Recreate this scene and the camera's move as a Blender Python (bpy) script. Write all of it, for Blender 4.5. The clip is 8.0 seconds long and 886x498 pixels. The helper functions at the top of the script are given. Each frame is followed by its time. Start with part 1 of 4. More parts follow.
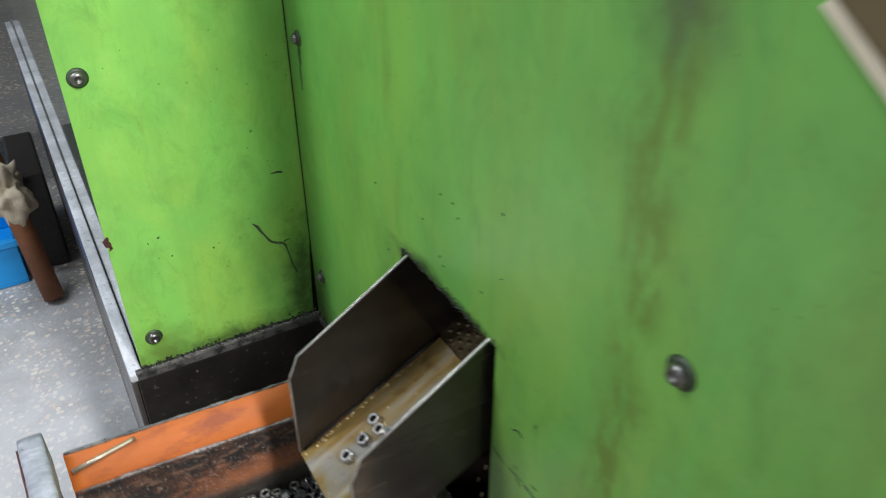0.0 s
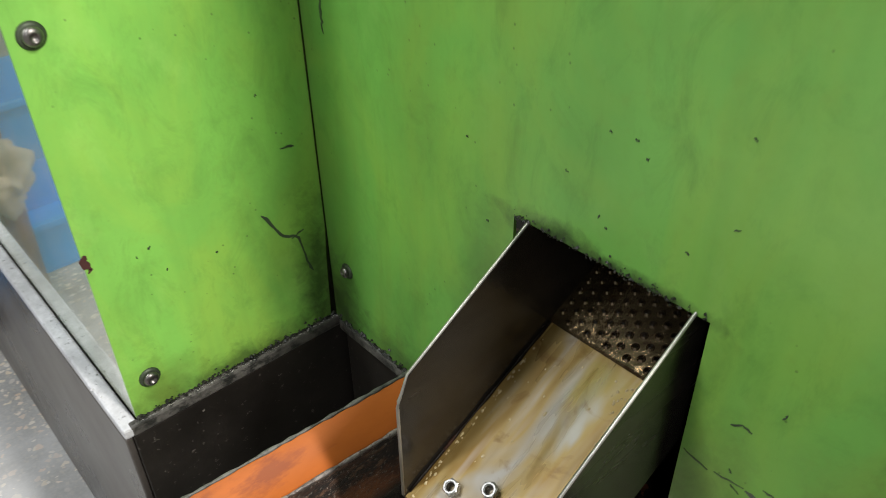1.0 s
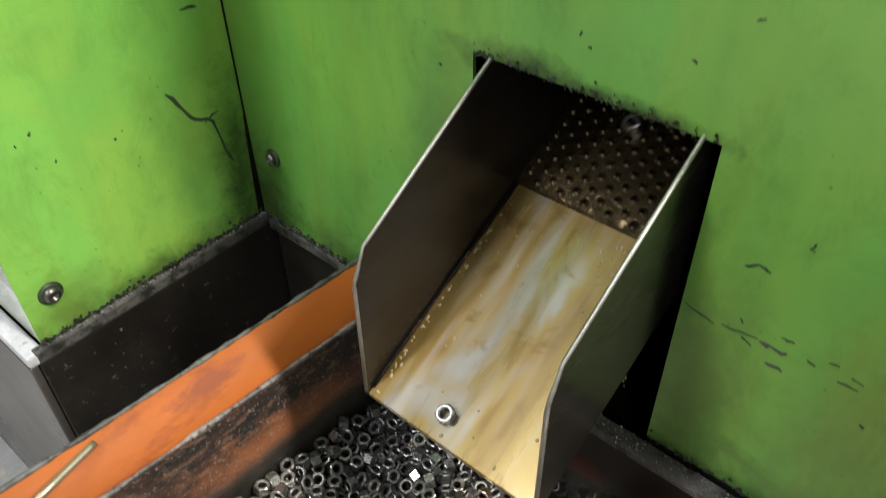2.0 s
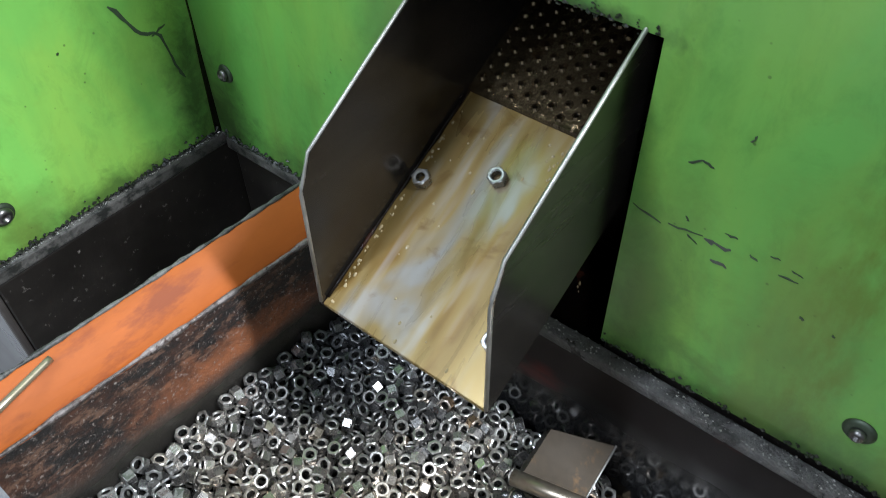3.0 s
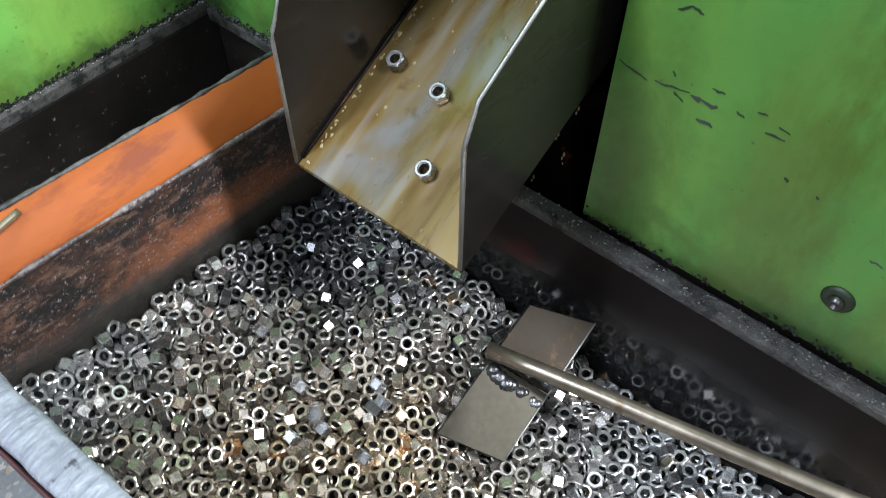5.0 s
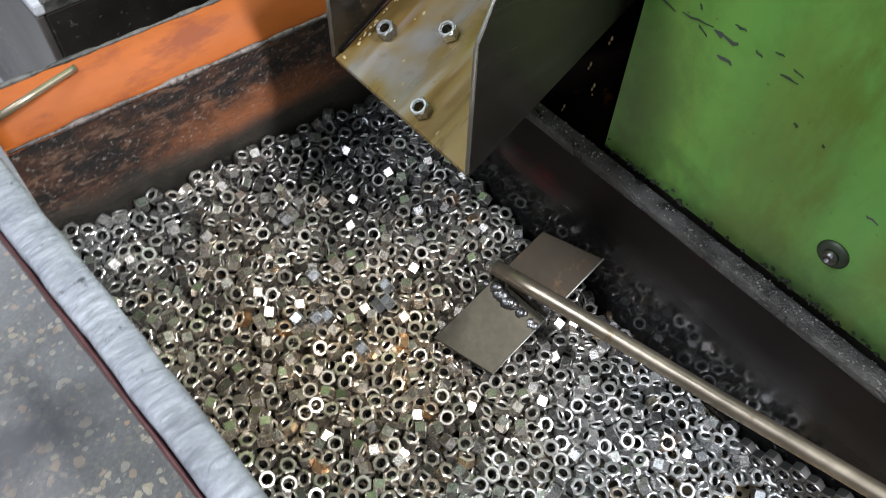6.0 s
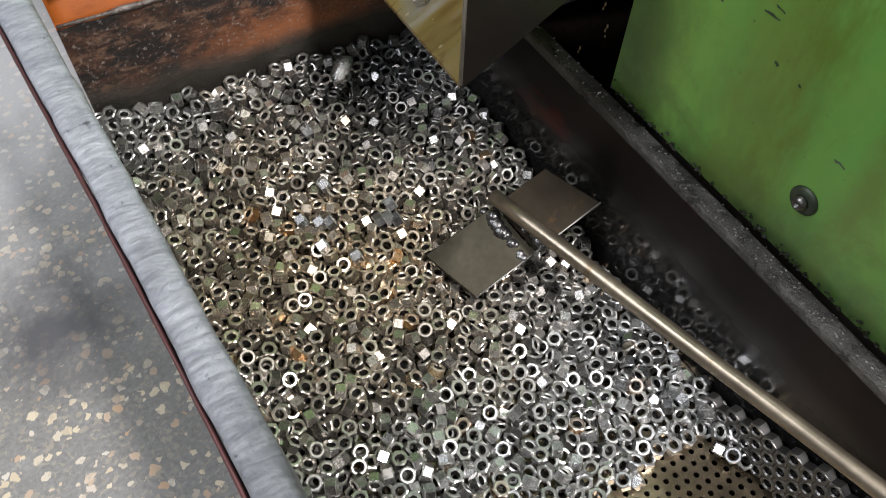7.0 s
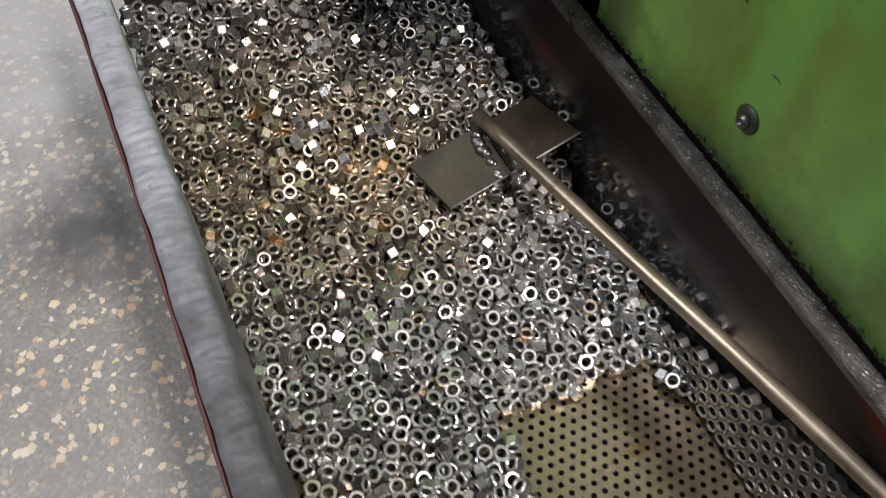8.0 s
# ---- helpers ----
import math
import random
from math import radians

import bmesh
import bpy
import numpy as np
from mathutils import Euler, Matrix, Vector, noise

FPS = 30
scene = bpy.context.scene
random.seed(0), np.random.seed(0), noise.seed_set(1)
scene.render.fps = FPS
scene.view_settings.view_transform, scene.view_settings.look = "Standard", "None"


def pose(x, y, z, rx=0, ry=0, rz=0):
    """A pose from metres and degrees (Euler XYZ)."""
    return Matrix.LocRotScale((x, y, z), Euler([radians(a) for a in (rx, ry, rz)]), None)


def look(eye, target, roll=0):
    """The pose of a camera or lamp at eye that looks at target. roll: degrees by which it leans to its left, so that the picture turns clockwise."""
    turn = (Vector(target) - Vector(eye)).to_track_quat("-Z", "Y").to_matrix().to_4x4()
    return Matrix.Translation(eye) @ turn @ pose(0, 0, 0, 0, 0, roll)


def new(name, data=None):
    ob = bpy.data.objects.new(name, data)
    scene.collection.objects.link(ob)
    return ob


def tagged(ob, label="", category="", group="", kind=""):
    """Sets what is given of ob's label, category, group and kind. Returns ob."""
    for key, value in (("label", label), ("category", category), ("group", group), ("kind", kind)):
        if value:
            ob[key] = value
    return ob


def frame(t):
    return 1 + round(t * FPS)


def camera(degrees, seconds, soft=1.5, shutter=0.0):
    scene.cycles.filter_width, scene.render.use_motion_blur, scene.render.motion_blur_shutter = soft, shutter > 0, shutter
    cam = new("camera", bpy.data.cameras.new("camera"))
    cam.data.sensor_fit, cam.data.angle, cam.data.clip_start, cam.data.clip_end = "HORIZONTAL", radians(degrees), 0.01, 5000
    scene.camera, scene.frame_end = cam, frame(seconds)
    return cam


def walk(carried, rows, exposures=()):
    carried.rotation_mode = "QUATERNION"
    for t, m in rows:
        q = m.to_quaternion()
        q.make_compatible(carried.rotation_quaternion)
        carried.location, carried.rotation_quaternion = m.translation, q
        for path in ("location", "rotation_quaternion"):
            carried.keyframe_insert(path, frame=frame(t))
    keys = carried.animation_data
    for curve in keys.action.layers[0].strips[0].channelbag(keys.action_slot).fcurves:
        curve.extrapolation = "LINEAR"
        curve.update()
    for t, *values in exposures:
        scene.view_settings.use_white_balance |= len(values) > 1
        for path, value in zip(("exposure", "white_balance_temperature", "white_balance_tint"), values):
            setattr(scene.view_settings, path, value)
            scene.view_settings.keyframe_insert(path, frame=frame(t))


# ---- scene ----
cam = camera(59.0, 8.0, soft=0.4, shutter=0.4)
PATH = [
    (0, (-0.272, 0.088, 1.163), (0.555, 1.527, 0.048), -0.1),
    (0.5, (-0.346, 0.235, 1.113), (0.608, 1.583, -0.014), -0.9),
    (1, (-0.358, 0.314, 1.064), (0.72, 1.538, -0.093), -1.0),
    (1.5, (-0.356, 0.36, 1.02), (0.786, 1.461, -0.199), -1.2),
    (2, (-0.348, 0.363, 0.974), (0.792, 1.363, -0.331), -0.9),
    (2.2, (-0.349, 0.36, 0.959), (0.788, 1.337, -0.366), -0.7),
    (3.3, (-0.341, 0.334, 0.961), (0.715, 1.203, -0.498), -1.1),
    (3.5, (-0.343, 0.33, 0.958), (0.708, 1.189, -0.511), -0.9),
    (4, (-0.348, 0.324, 0.956), (0.69, 1.158, -0.537), -0.6),
    (4.5, (-0.354, 0.327, 0.935), (0.653, 1.138, -0.591), -0.6),
    (4.7, (-0.352, 0.325, 0.929), (0.643, 1.128, -0.608), -0.3),
    (5.8, (-0.349, 0.272, 0.919), (0.48, 1.12, -0.691), 2.1),
    (6, (-0.353, 0.259, 0.919), (0.436, 1.126, -0.701), 2.4),
    (6.5, (-0.351, 0.208, 0.914), (0.349, 1.139, -0.712), 2.4),
    (7, (-0.341, 0.174, 0.907), (0.293, 1.142, -0.724), 2.6),
    (7.5, (-0.335, 0.13, 0.901), (0.232, 1.142, -0.728), 2.9),
    (8, (-0.316, 0.072, 0.893), (0.183, 1.111, -0.742), 3.0),
]
walk(cam, [(t, look(eye, target, roll)) for t, eye, target, roll in PATH],
     exposures=((0.0, 0.0, 5950, 12), (0.8, 0.0, 6350, 11), (1.5, 0.02, 6750, 10), (2.2, 0.07, 6300, 10), (3.4, 0.2, 5350, 10), (4.7, 0.14, 5450, 11), (6.0, -0.02, 5850, 13), (6.7, -0.18, 6100, 14), (8.0, -0.46, 6450, 17)))

# ---- light ----
world = bpy.data.worlds.new("workshop_air")
scene.world = world
world.use_nodes = True
world.node_tree.nodes["Background"].inputs["Color"].default_value = (0.75, 0.85, 1.0, 1)
world.node_tree.nodes["Background"].inputs["Strength"].default_value = 0.18


def tube_light(eye, target, width, length, watts, colour=(1.0, 0.97, 0.92)):
    data = bpy.data.lights.new("ceiling_tube", "AREA")
    data.shape, data.size, data.size_y = "RECTANGLE", width, length
    data.energy, data.color = watts, colour
    ob = new("ceiling_tube", data)
    ob.matrix_world = look(eye, target)
    return ob


tube_light((0.14, -1.5, 3.0), (0.14, -1.2, 0.0), 0.20, 1.3, 148)
tube_light((-2.0, 1.3, 3.0), (-1.2, 1.0, 0.0), 0.2, 2.4, 72, (0.94, 0.98, 1.0))
# unseen lamp, added as weak fill to lift the dark parts
tube_light((-2.6, -1.2, 3.0), (-1.6, -0.6, 0.0), 0.2, 2.4, 27, (0.94, 0.98, 1.0))


# ---- materials ----
def material(name):
    m = bpy.data.materials.new(name)
    m.use_nodes = True
    nt = m.node_tree
    return m, nt, nt.nodes["Principled BSDF"]


def node(nt, kind, **sets):
    n = nt.nodes.new(kind)
    for k, v in sets.items():
        n.inputs[k.replace("_", " ")].default_value = v
    return n


def coords(nt, scale=(1, 1, 1), turn=(0, 0, 0)):
    tc = nt.nodes.new("ShaderNodeTexCoord")
    mp = nt.nodes.new("ShaderNodeMapping")
    mp.inputs["Scale"].default_value = scale
    mp.inputs["Rotation"].default_value = turn
    nt.links.new(tc.outputs["Object"], mp.inputs["Vector"])
    return mp.outputs["Vector"]


def noise_of(nt, vec, scale, detail=4.0, rough=0.55, distort=0.0):
    n = node(nt, "ShaderNodeTexNoise", Scale=scale, Detail=detail, Roughness=rough, Distortion=distort)
    nt.links.new(vec, n.inputs["Vector"])
    return n.outputs["Fac"]


def ramp(nt, fac, stops):
    r = nt.nodes.new("ShaderNodeValToRGB")
    el = r.color_ramp.elements
    while len(el) < len(stops):
        el.new(0.5)
    for e, (p, c) in zip(el, stops):
        e.position = p
        e.color = (*c, 1) if len(c) == 3 else c
    nt.links.new(fac, r.inputs["Fac"])
    return r.outputs["Color"]


def mixed(nt, fac, a, b, blend="MIX"):
    m = nt.nodes.new("ShaderNodeMix")
    m.data_type, m.blend_type = "RGBA", blend
    for sock, val in ((m.inputs[0], fac), (m.inputs[6], a), (m.inputs[7], b)):
        if isinstance(val, (int, float)):
            sock.default_value = val
        elif isinstance(val, tuple):
            sock.default_value = (*val, 1)
        else:
            nt.links.new(val, sock)
    return m.outputs[2]


def bump(nt, bsdf, height, strength, distance):
    b = node(nt, "ShaderNodeBump", Strength=strength, Distance=distance)
    nt.links.new(height, b.inputs["Height"])
    nt.links.new(b.outputs["Normal"], bsdf.inputs["Normal"])


W, K = (1, 1, 1), (0, 0, 0)


def soft_patch(nt, col, centre, radii, tint, amount, scale=30.0, low=0.25):
    """A soft-edged patch of noisy outline round a place, laid over a colour: stains, sheen or shade."""
    tc = nt.nodes.new("ShaderNodeTexCoord")
    mp = nt.nodes.new("ShaderNodeMapping")
    mp.vector_type = "POINT"
    mp.inputs["Scale"].default_value = tuple(1.0 / r for r in radii)
    mp.inputs["Location"].default_value = tuple(-c / r for c, r in zip(centre, radii))
    nt.links.new(tc.outputs["Object"], mp.inputs["Vector"])
    far = nt.nodes.new("ShaderNodeVectorMath")
    far.operation = "LENGTH"
    nt.links.new(mp.outputs["Vector"], far.inputs[0])
    cloud = noise_of(nt, coords(nt), scale, 6, 0.68, 0.4)
    edge_ = nt.nodes.new("ShaderNodeMath")
    edge_.operation = "MULTIPLY_ADD"
    nt.links.new(cloud, edge_.inputs[0])
    edge_.inputs[1].default_value = 1.3
    nt.links.new(far.outputs["Value"], edge_.inputs[2])
    level = nt.nodes.new("ShaderNodeMath")
    level.operation = "SUBTRACT"
    nt.links.new(edge_.outputs[0], level.inputs[0])
    level.inputs[1].default_value = 0.55
    mask = ramp(nt, level.outputs[0], [(low, (amount,) * 3), (0.99, K)])
    return mixed(nt, mask, col, tint)


def green_paint(name, base, dirty, rough, run=None, soft_marks=()):
    m, nt, b = material(name)
    v = coords(nt)
    streak = noise_of(nt, coords(nt, (9, 9, 1.0)), 1.6, 5, 0.6, 0.9)
    blot = noise_of(nt, v, 5.0, 6, 0.65)
    fine = noise_of(nt, v, 60.0, 4, 0.6)
    col = mixed(nt, ramp(nt, blot, [(0.35, K), (0.75, W)]), base, tuple(c * 0.74 for c in base))
    warm = ramp(nt, noise_of(nt, coords(nt, (3, 3, 1.2)), 3.2, 5, 0.6, 0.8), [(0.42, K), (0.66, (0.55, 0.55, 0.55))])
    col = mixed(nt, warm, col, (base[0] * 1.45, base[1] * 0.95, base[2] * 0.75))
    soft = ramp(nt, noise_of(nt, coords(nt, (13, 13, 1.0)), 1.5, 4, 0.55, 0.5), [(0.46, K), (0.74, (0.38, 0.38, 0.38))])
    col = mixed(nt, soft, col, tuple(c * 0.62 for c in base))
    grime = ramp(nt, streak, [(0.56, K), (0.8, (0.5, 0.5, 0.5))])
    col = mixed(nt, grime, col, dirty)
    mott = noise_of(nt, coords(nt, (1, 1, 0.55)), 26.0, 6, 0.72, 0.6)
    col = mixed(nt, ramp(nt, mott, [(0.50, K), (0.72, (0.55, 0.55, 0.55))]), col, tuple(c * 0.52 for c in base))
    pale = noise_of(nt, coords(nt, (1, 1, 0.7)), 14.0, 5, 0.7)
    col = mixed(nt, ramp(nt, pale, [(0.56, K), (0.74, (0.35, 0.35, 0.35))]), col, (base[0] * 1.5, base[1] * 1.12, base[2] * 1.5))
    specks = node(nt, "ShaderNodeTexVoronoi", Scale=75.0)
    nt.links.new(v, specks.inputs["Vector"])
    dots = ramp(nt, specks.outputs["Distance"], [(0.05, (0.55, 0.55, 0.55)), (0.09, K)])
    keep = ramp(nt, noise_of(nt, v, 9.0, 2), [(0.46, K), (0.54, W)])
    col = mixed(nt, mixed(nt, 1.0, dots, keep, "MULTIPLY"), col, (0.035, 0.05, 0.015))
    col = mixed(nt, ramp(nt, fine, [(0.55, K), (0.8, (0.25, 0.25, 0.25))]), col, dirty)
    if run:
        # a long oil run down the sheet, soot at its head
        sep = nt.nodes.new("ShaderNodeSeparateXYZ")
        nt.links.new(v, sep.inputs[0])
        wav = noise_of(nt, coords(nt, (1, 3, 3)), 4.0, 5, 0.6)
        off = nt.nodes.new("ShaderNodeMath")
        off.operation = "MULTIPLY_ADD"
        nt.links.new(wav, off.inputs[0])
        off.inputs[1].default_value, off.inputs[2].default_value = 0.05, -run - 0.025
        add = nt.nodes.new("ShaderNodeMath")
        nt.links.new(sep.outputs[1], add.inputs[0])
        nt.links.new(off.outputs[0], add.inputs[1])
        dist = nt.nodes.new("ShaderNodeMath")
        dist.operation = "ABSOLUTE"
        nt.links.new(add.outputs[0], dist.inputs[0])
        band = ramp(nt, dist.outputs[0], [(0.008, (0.85, 0.85, 0.85)), (0.024, K)])
        patch = ramp(nt, noise_of(nt, coords(nt, (1, 8, 3)), 9.0, 5, 0.65), [(0.36, K), (0.6, W)])
        col = mixed(nt, mixed(nt, 1.0, band, patch, "MULTIPLY"), col, (0.125, 0.20, 0.022))
        rise = nt.nodes.new("ShaderNodeMath")
        rise.operation = "SUBTRACT"
        nt.links.new(sep.outputs[2], rise.inputs[0])
        rise.inputs[1].default_value = 0.5
        head = ramp(nt, rise.outputs[0], [(0.510, K), (0.560, W)])
        far = ramp(nt, dist.outputs[0], [(0.004, (0.85, 0.85, 0.85)), (0.04, K)])
        smoke = ramp(nt, noise_of(nt, v, 22.0, 5, 0.65, 0.8), [(0.35, (0.25, 0.25, 0.25)), (0.65, W)])
        col = mixed(nt, mixed(nt, 1.0, mixed(nt, 1.0, head, far, "MULTIPLY"), smoke, "MULTIPLY"), col, (0.07, 0.075, 0.055))
    for centre, radii, tint, amount in soft_marks:
        col = soft_patch(nt, col, centre, radii, tint, amount, 55.0 if tint == SOOT else 24.0)
    nt.links.new(col, b.inputs["Base Color"])
    nt.links.new(ramp(nt, blot, [(0.3, (rough,) * 3), (0.8, (rough + 0.2,) * 3)]), b.inputs["Roughness"])
    b.inputs["Coat Weight"].default_value = 0.35 if rough > 0.1 else 1.0
    b.inputs["Coat Roughness"].default_value = 0.22 if rough > 0.1 else 0.03
    bump(nt, b, noise_of(nt, v, 28.0, 3), 0.12 if rough > 0.1 else 0.02, 0.002)
    return m


def plain(name, base, rough, metal=0.0, grain=40.0, spread=0.35, relief=0.15, depth=0.001, spots=None, stretch=(1, 1, 1)):
    m, nt, b = material(name)
    v = coords(nt, stretch)
    n1 = noise_of(nt, v, grain, 5, 0.6)
    n2 = noise_of(nt, v, grain * 0.12, 4, 0.6)
    lo, hi = tuple(c * (1 - spread) for c in base), tuple(min(1, c * (1 + spread)) for c in base)
    col = mixed(nt, ramp(nt, n2, [(0.3, K), (0.7, W)]), lo, hi)
    col = mixed(nt, ramp(nt, n1, [(0.35, K), (0.7, (0.5, 0.5, 0.5))]), col, lo)
    if spots:
        tint, scale, start = spots
        s = noise_of(nt, v, scale, 6, 0.7)
        col = mixed(nt, ramp(nt, s, [(start, K), (start + 0.12, W)]), col, tint)
    nt.links.new(col, b.inputs["Base Color"])
    nt.links.new(ramp(nt, n2, [(0.25, (max(0.05, rough - 0.1),) * 3), (0.75, (min(1, rough + 0.12),) * 3)]), b.inputs["Roughness"])
    b.inputs["Metallic"].default_value = metal
    bump(nt, b, n1, relief, depth)
    return m


SOOT, OLIVE, OIL_SHADE = (0.022, 0.03, 0.014), (0.15, 0.20, 0.035), (0.05, 0.09, 0.022)
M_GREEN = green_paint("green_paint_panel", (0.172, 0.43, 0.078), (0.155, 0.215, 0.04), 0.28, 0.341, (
    ((0, 0.60, 0.751), (1, 0.075, 0.020), SOOT, 0.85), ((0, 0.52, 0.751), (1, 0.07, 0.012), SOOT, 0.85),
    ((0, 0.89, 0.52), (1, 0.05, 0.085), SOOT, 0.75), ((0, 0.76, 0.50), (1, 0.16, 0.045), SOOT, 0.6),
    ((0, 0.67, 0.64), (1, 0.05, 0.16), OIL_SHADE, 0.45), ((0, 0.455, 0.56), (1, 0.055, 0.16), OIL_SHADE, 0.55),
    ((0, 0.30, 0.507), (1, 0.25, 0.013), SOOT, 0.8), ((0, 0.30, 0.51), (1, 0.24, 0.050), OIL_SHADE, 0.75), ((0, 0.37, 0.60), (1, 0.05, 0.15), OLIVE, 0.55),
    ((0, 0.24, 0.66), (1, 0.045, 0.16), OLIVE, 0.5), ((0, 0.28, 0.58), (1, 0.02, 0.13), OLIVE, 0.7),
    # the dark patch at y 0.17 puts a bystander's shade into the paint
    ((0, 0.17, 0.55), (1, 0.05, 0.12), OIL_SHADE, 0.6), ((0, 0.75, 0.80), (1, 0.05, 0.22), OLIVE, 0.3),
    # paler patch: the soft glare on the upper panel put into the colour
    ((0, 0.40, 0.86), (1, 0.10, 0.12), (0.24, 0.50, 0.10), 0.5)))
# the panel's green with a lighter base: the column's stronger light put into colour
M_GREEN_LIT = green_paint("green_paint_column_lit", (0.32, 0.74, 0.13), (0.26, 0.42, 0.06), 0.28, None, (
    ((-0.015, 0.905, 0.56), (0.035, 1, 0.13), SOOT, 0.75), ((-0.12, 0.905, 0.497), (0.19, 1, 0.034), SOOT, 0.7),
    ((-0.20, 0.905, 0.51), (0.06, 1, 0.05), OLIVE, 0.6), ((-0.06, 0.905, 0.60), (0.06, 1, 0.16), OIL_SHADE, 0.3)))
M_SIDE = green_paint("green_paint_side", (0.44, 0.56, 0.38), (0.44, 0.50, 0.36), 0.06)
M_BLACK = plain("oily_black_paint", (0.021, 0.0175, 0.0145), 0.38, 0.0, 60, 0.5, 0.25, 0.001, ((0.26, 0.23, 0.20), 130, 0.63))
M_BASESIDE = plain("worn_grey_base_paint", (0.08, 0.069, 0.062), 0.3, 0.0, 30, 0.4, 0.1, 0.001, ((0.05, 0.042, 0.038), 8, 0.5))
M_LEDGE = plain("scuffed_pale_ledge", (0.62, 0.62, 0.64), 0.55, 0.0, 120, 0.35, 0.5, 0.002, ((0.06, 0.06, 0.06), 90, 0.62))
M_LEDGE2 = plain("dusty_dark_ledge", (0.125, 0.117, 0.105), 0.45, 0.0, 140, 0.6, 0.6, 0.003, ((0.025, 0.025, 0.022), 60, 0.48))
M_DARK = plain("oil_soaked_dark", (0.012, 0.008, 0.006), 0.18, 0.0, 50, 0.6, 0.4, 0.003, ((0.09, 0.03, 0.015), 14, 0.62))
M_ORANGE = plain("worn_orange_paint", (0.44, 0.112, 0.016), 0.55, 0.0, 40, 0.35, 0.45, 0.002, ((0.28, 0.068, 0.018), 22, 0.54), (0.35, 1, 1))
M_ORANGE.node_tree.nodes["Principled BSDF"].inputs["Specular IOR Level"].default_value = 0.3
M_BARE = plain("bare_worn_edge", (0.27, 0.23, 0.21), 0.45, 0.6, 300, 0.6, 0.8, 0.002, ((0.09, 0.06, 0.05), 260, 0.52))
M_RIM2 = plain("gritty_dark_rim", (0.15, 0.14, 0.13), 0.3, 0.6, 420, 0.6, 1.0, 0.003, ((0.40, 0.38, 0.35), 480, 0.62))
M_RED = plain("dull_red_paint", (0.10, 0.035, 0.033), 0.5, 0.0, 40, 0.4)
M_STEEL = plain("brushed_oily_steel", (0.066, 0.057, 0.047), 0.2, 0.75, 200, 0.3, 0.1, 0.0006, ((0.06, 0.05, 0.04), 25, 0.58), (0.15, 1, 1))
M_STEELEDGE = plain("bright_cut_edge", (0.5, 0.48, 0.44), 0.4, 0.8, 150, 0.25)
M_RAKEBROWN = plain("dark_brown_plate_steel", (0.027, 0.020, 0.012), 0.42, 0.75, 200, 0.3, 0.1, 0.0005, ((0.075, 0.042, 0.015), 35, 0.6))
M_RAKE = plain("rake_plate_steel", (0.065, 0.057, 0.039), 0.38, 0.8, 220, 0.25, 0.1, 0.0005, ((0.10, 0.08, 0.05), 30, 0.62))
M_ROD = plain("rod_steel", (0.36, 0.30, 0.225), 0.33, 0.85, 120, 0.35, 0.15, 0.0006, ((0.18, 0.12, 0.06), 45, 0.6))
M_WELD = plain("weld_bead", (0.20, 0.195, 0.19), 0.3, 0.9, 300, 0.5, 0.5, 0.001)
M_BOLT = plain("dull_bolt_steel", (0.22, 0.205, 0.195), 0.35, 0.9, 200, 0.4)
M_BOLTDARK = plain("greasy_washer", (0.075, 0.095, 0.06), 0.5, 0.4, 200, 0.5)
M_SCRATCH = plain("paint_chip", (0.05, 0.075, 0.04), 0.55, 0.0, 200, 0.5)
M_CHIPGREY = plain("grey_primer_chip", (0.085, 0.095, 0.075), 0.55, 0.0, 200, 0.3)
M_SOOTY = plain("oily_black_grime", (0.02, 0.021, 0.014), 0.4, 0.0, 300, 0.5)
M_RUSTPOST = plain("rusty_brown_post", (0.20, 0.075, 0.03), 0.6, 0.0, 30, 0.4, 0.3, 0.002)
M_BLUE = plain("blue_plastic", (0.02, 0.30, 0.72), 0.35, 0.0, 20, 0.15)
M_RAG = plain("beige_rag", (0.50, 0.42, 0.30), 0.9, 0.0, 60, 0.35, 0.6, 0.004)
M_BRASSY = plain("pale_brass_rod", (0.45, 0.38, 0.27), 0.35, 0.7, 100, 0.25)
M_WALL = plain("workshop_wall_paint", (0.45, 0.45, 0.43), 0.8, 0.0, 12, 0.12)
M_CEIL = plain("workshop_ceiling_paint", (0.30, 0.30, 0.30), 0.85, 0.0, 8, 0.12)
M_BEIGE = plain("beige_edge_strip", (0.60, 0.52, 0.38), 0.5, 0.0, 30, 0.15)
M_BROWN = plain("brown_guard_sheet", (0.14, 0.10, 0.045), 0.5, 0.0, 14, 0.3)


def rim_paint():
    """Brush-marked blue-grey paint, the shade over its near end put into the colour."""
    m, nt, b = material("blue_grey_rim_paint")
    v = coords(nt)
    brush = noise_of(nt, coords(nt, (30, 120, 30)), 1.6, 6, 0.75, 1.2)
    blot = noise_of(nt, v, 26, 5, 0.65)
    chips = noise_of(nt, v, 75, 4, 0.7)
    col = mixed(nt, ramp(nt, blot, [(0.35, K), (0.7, W)]), (0.36, 0.37, 0.41), (0.56, 0.57, 0.61))
    col = mixed(nt, ramp(nt, brush, [(0.42, K), (0.66, (0.85, 0.85, 0.85))]), col, (0.21, 0.22, 0.26))
    # dark near end: shade from whoever stands there, laid into the paint colour
    col = soft_patch(nt, col, (-0.33, 0.13, 0.58), (0.5, 0.34, 1), (0.075, 0.075, 0.08), 0.95, 22.0)
    col = mixed(nt, ramp(nt, chips, [(0.63, K), (0.70, (0.85, 0.85, 0.85))]), col, (0.055, 0.055, 0.06))
    nt.links.new(col, b.inputs["Base Color"])
    b.inputs["Roughness"].default_value = 0.42
    bump(nt, b, brush, 0.8, 0.003)
    return m


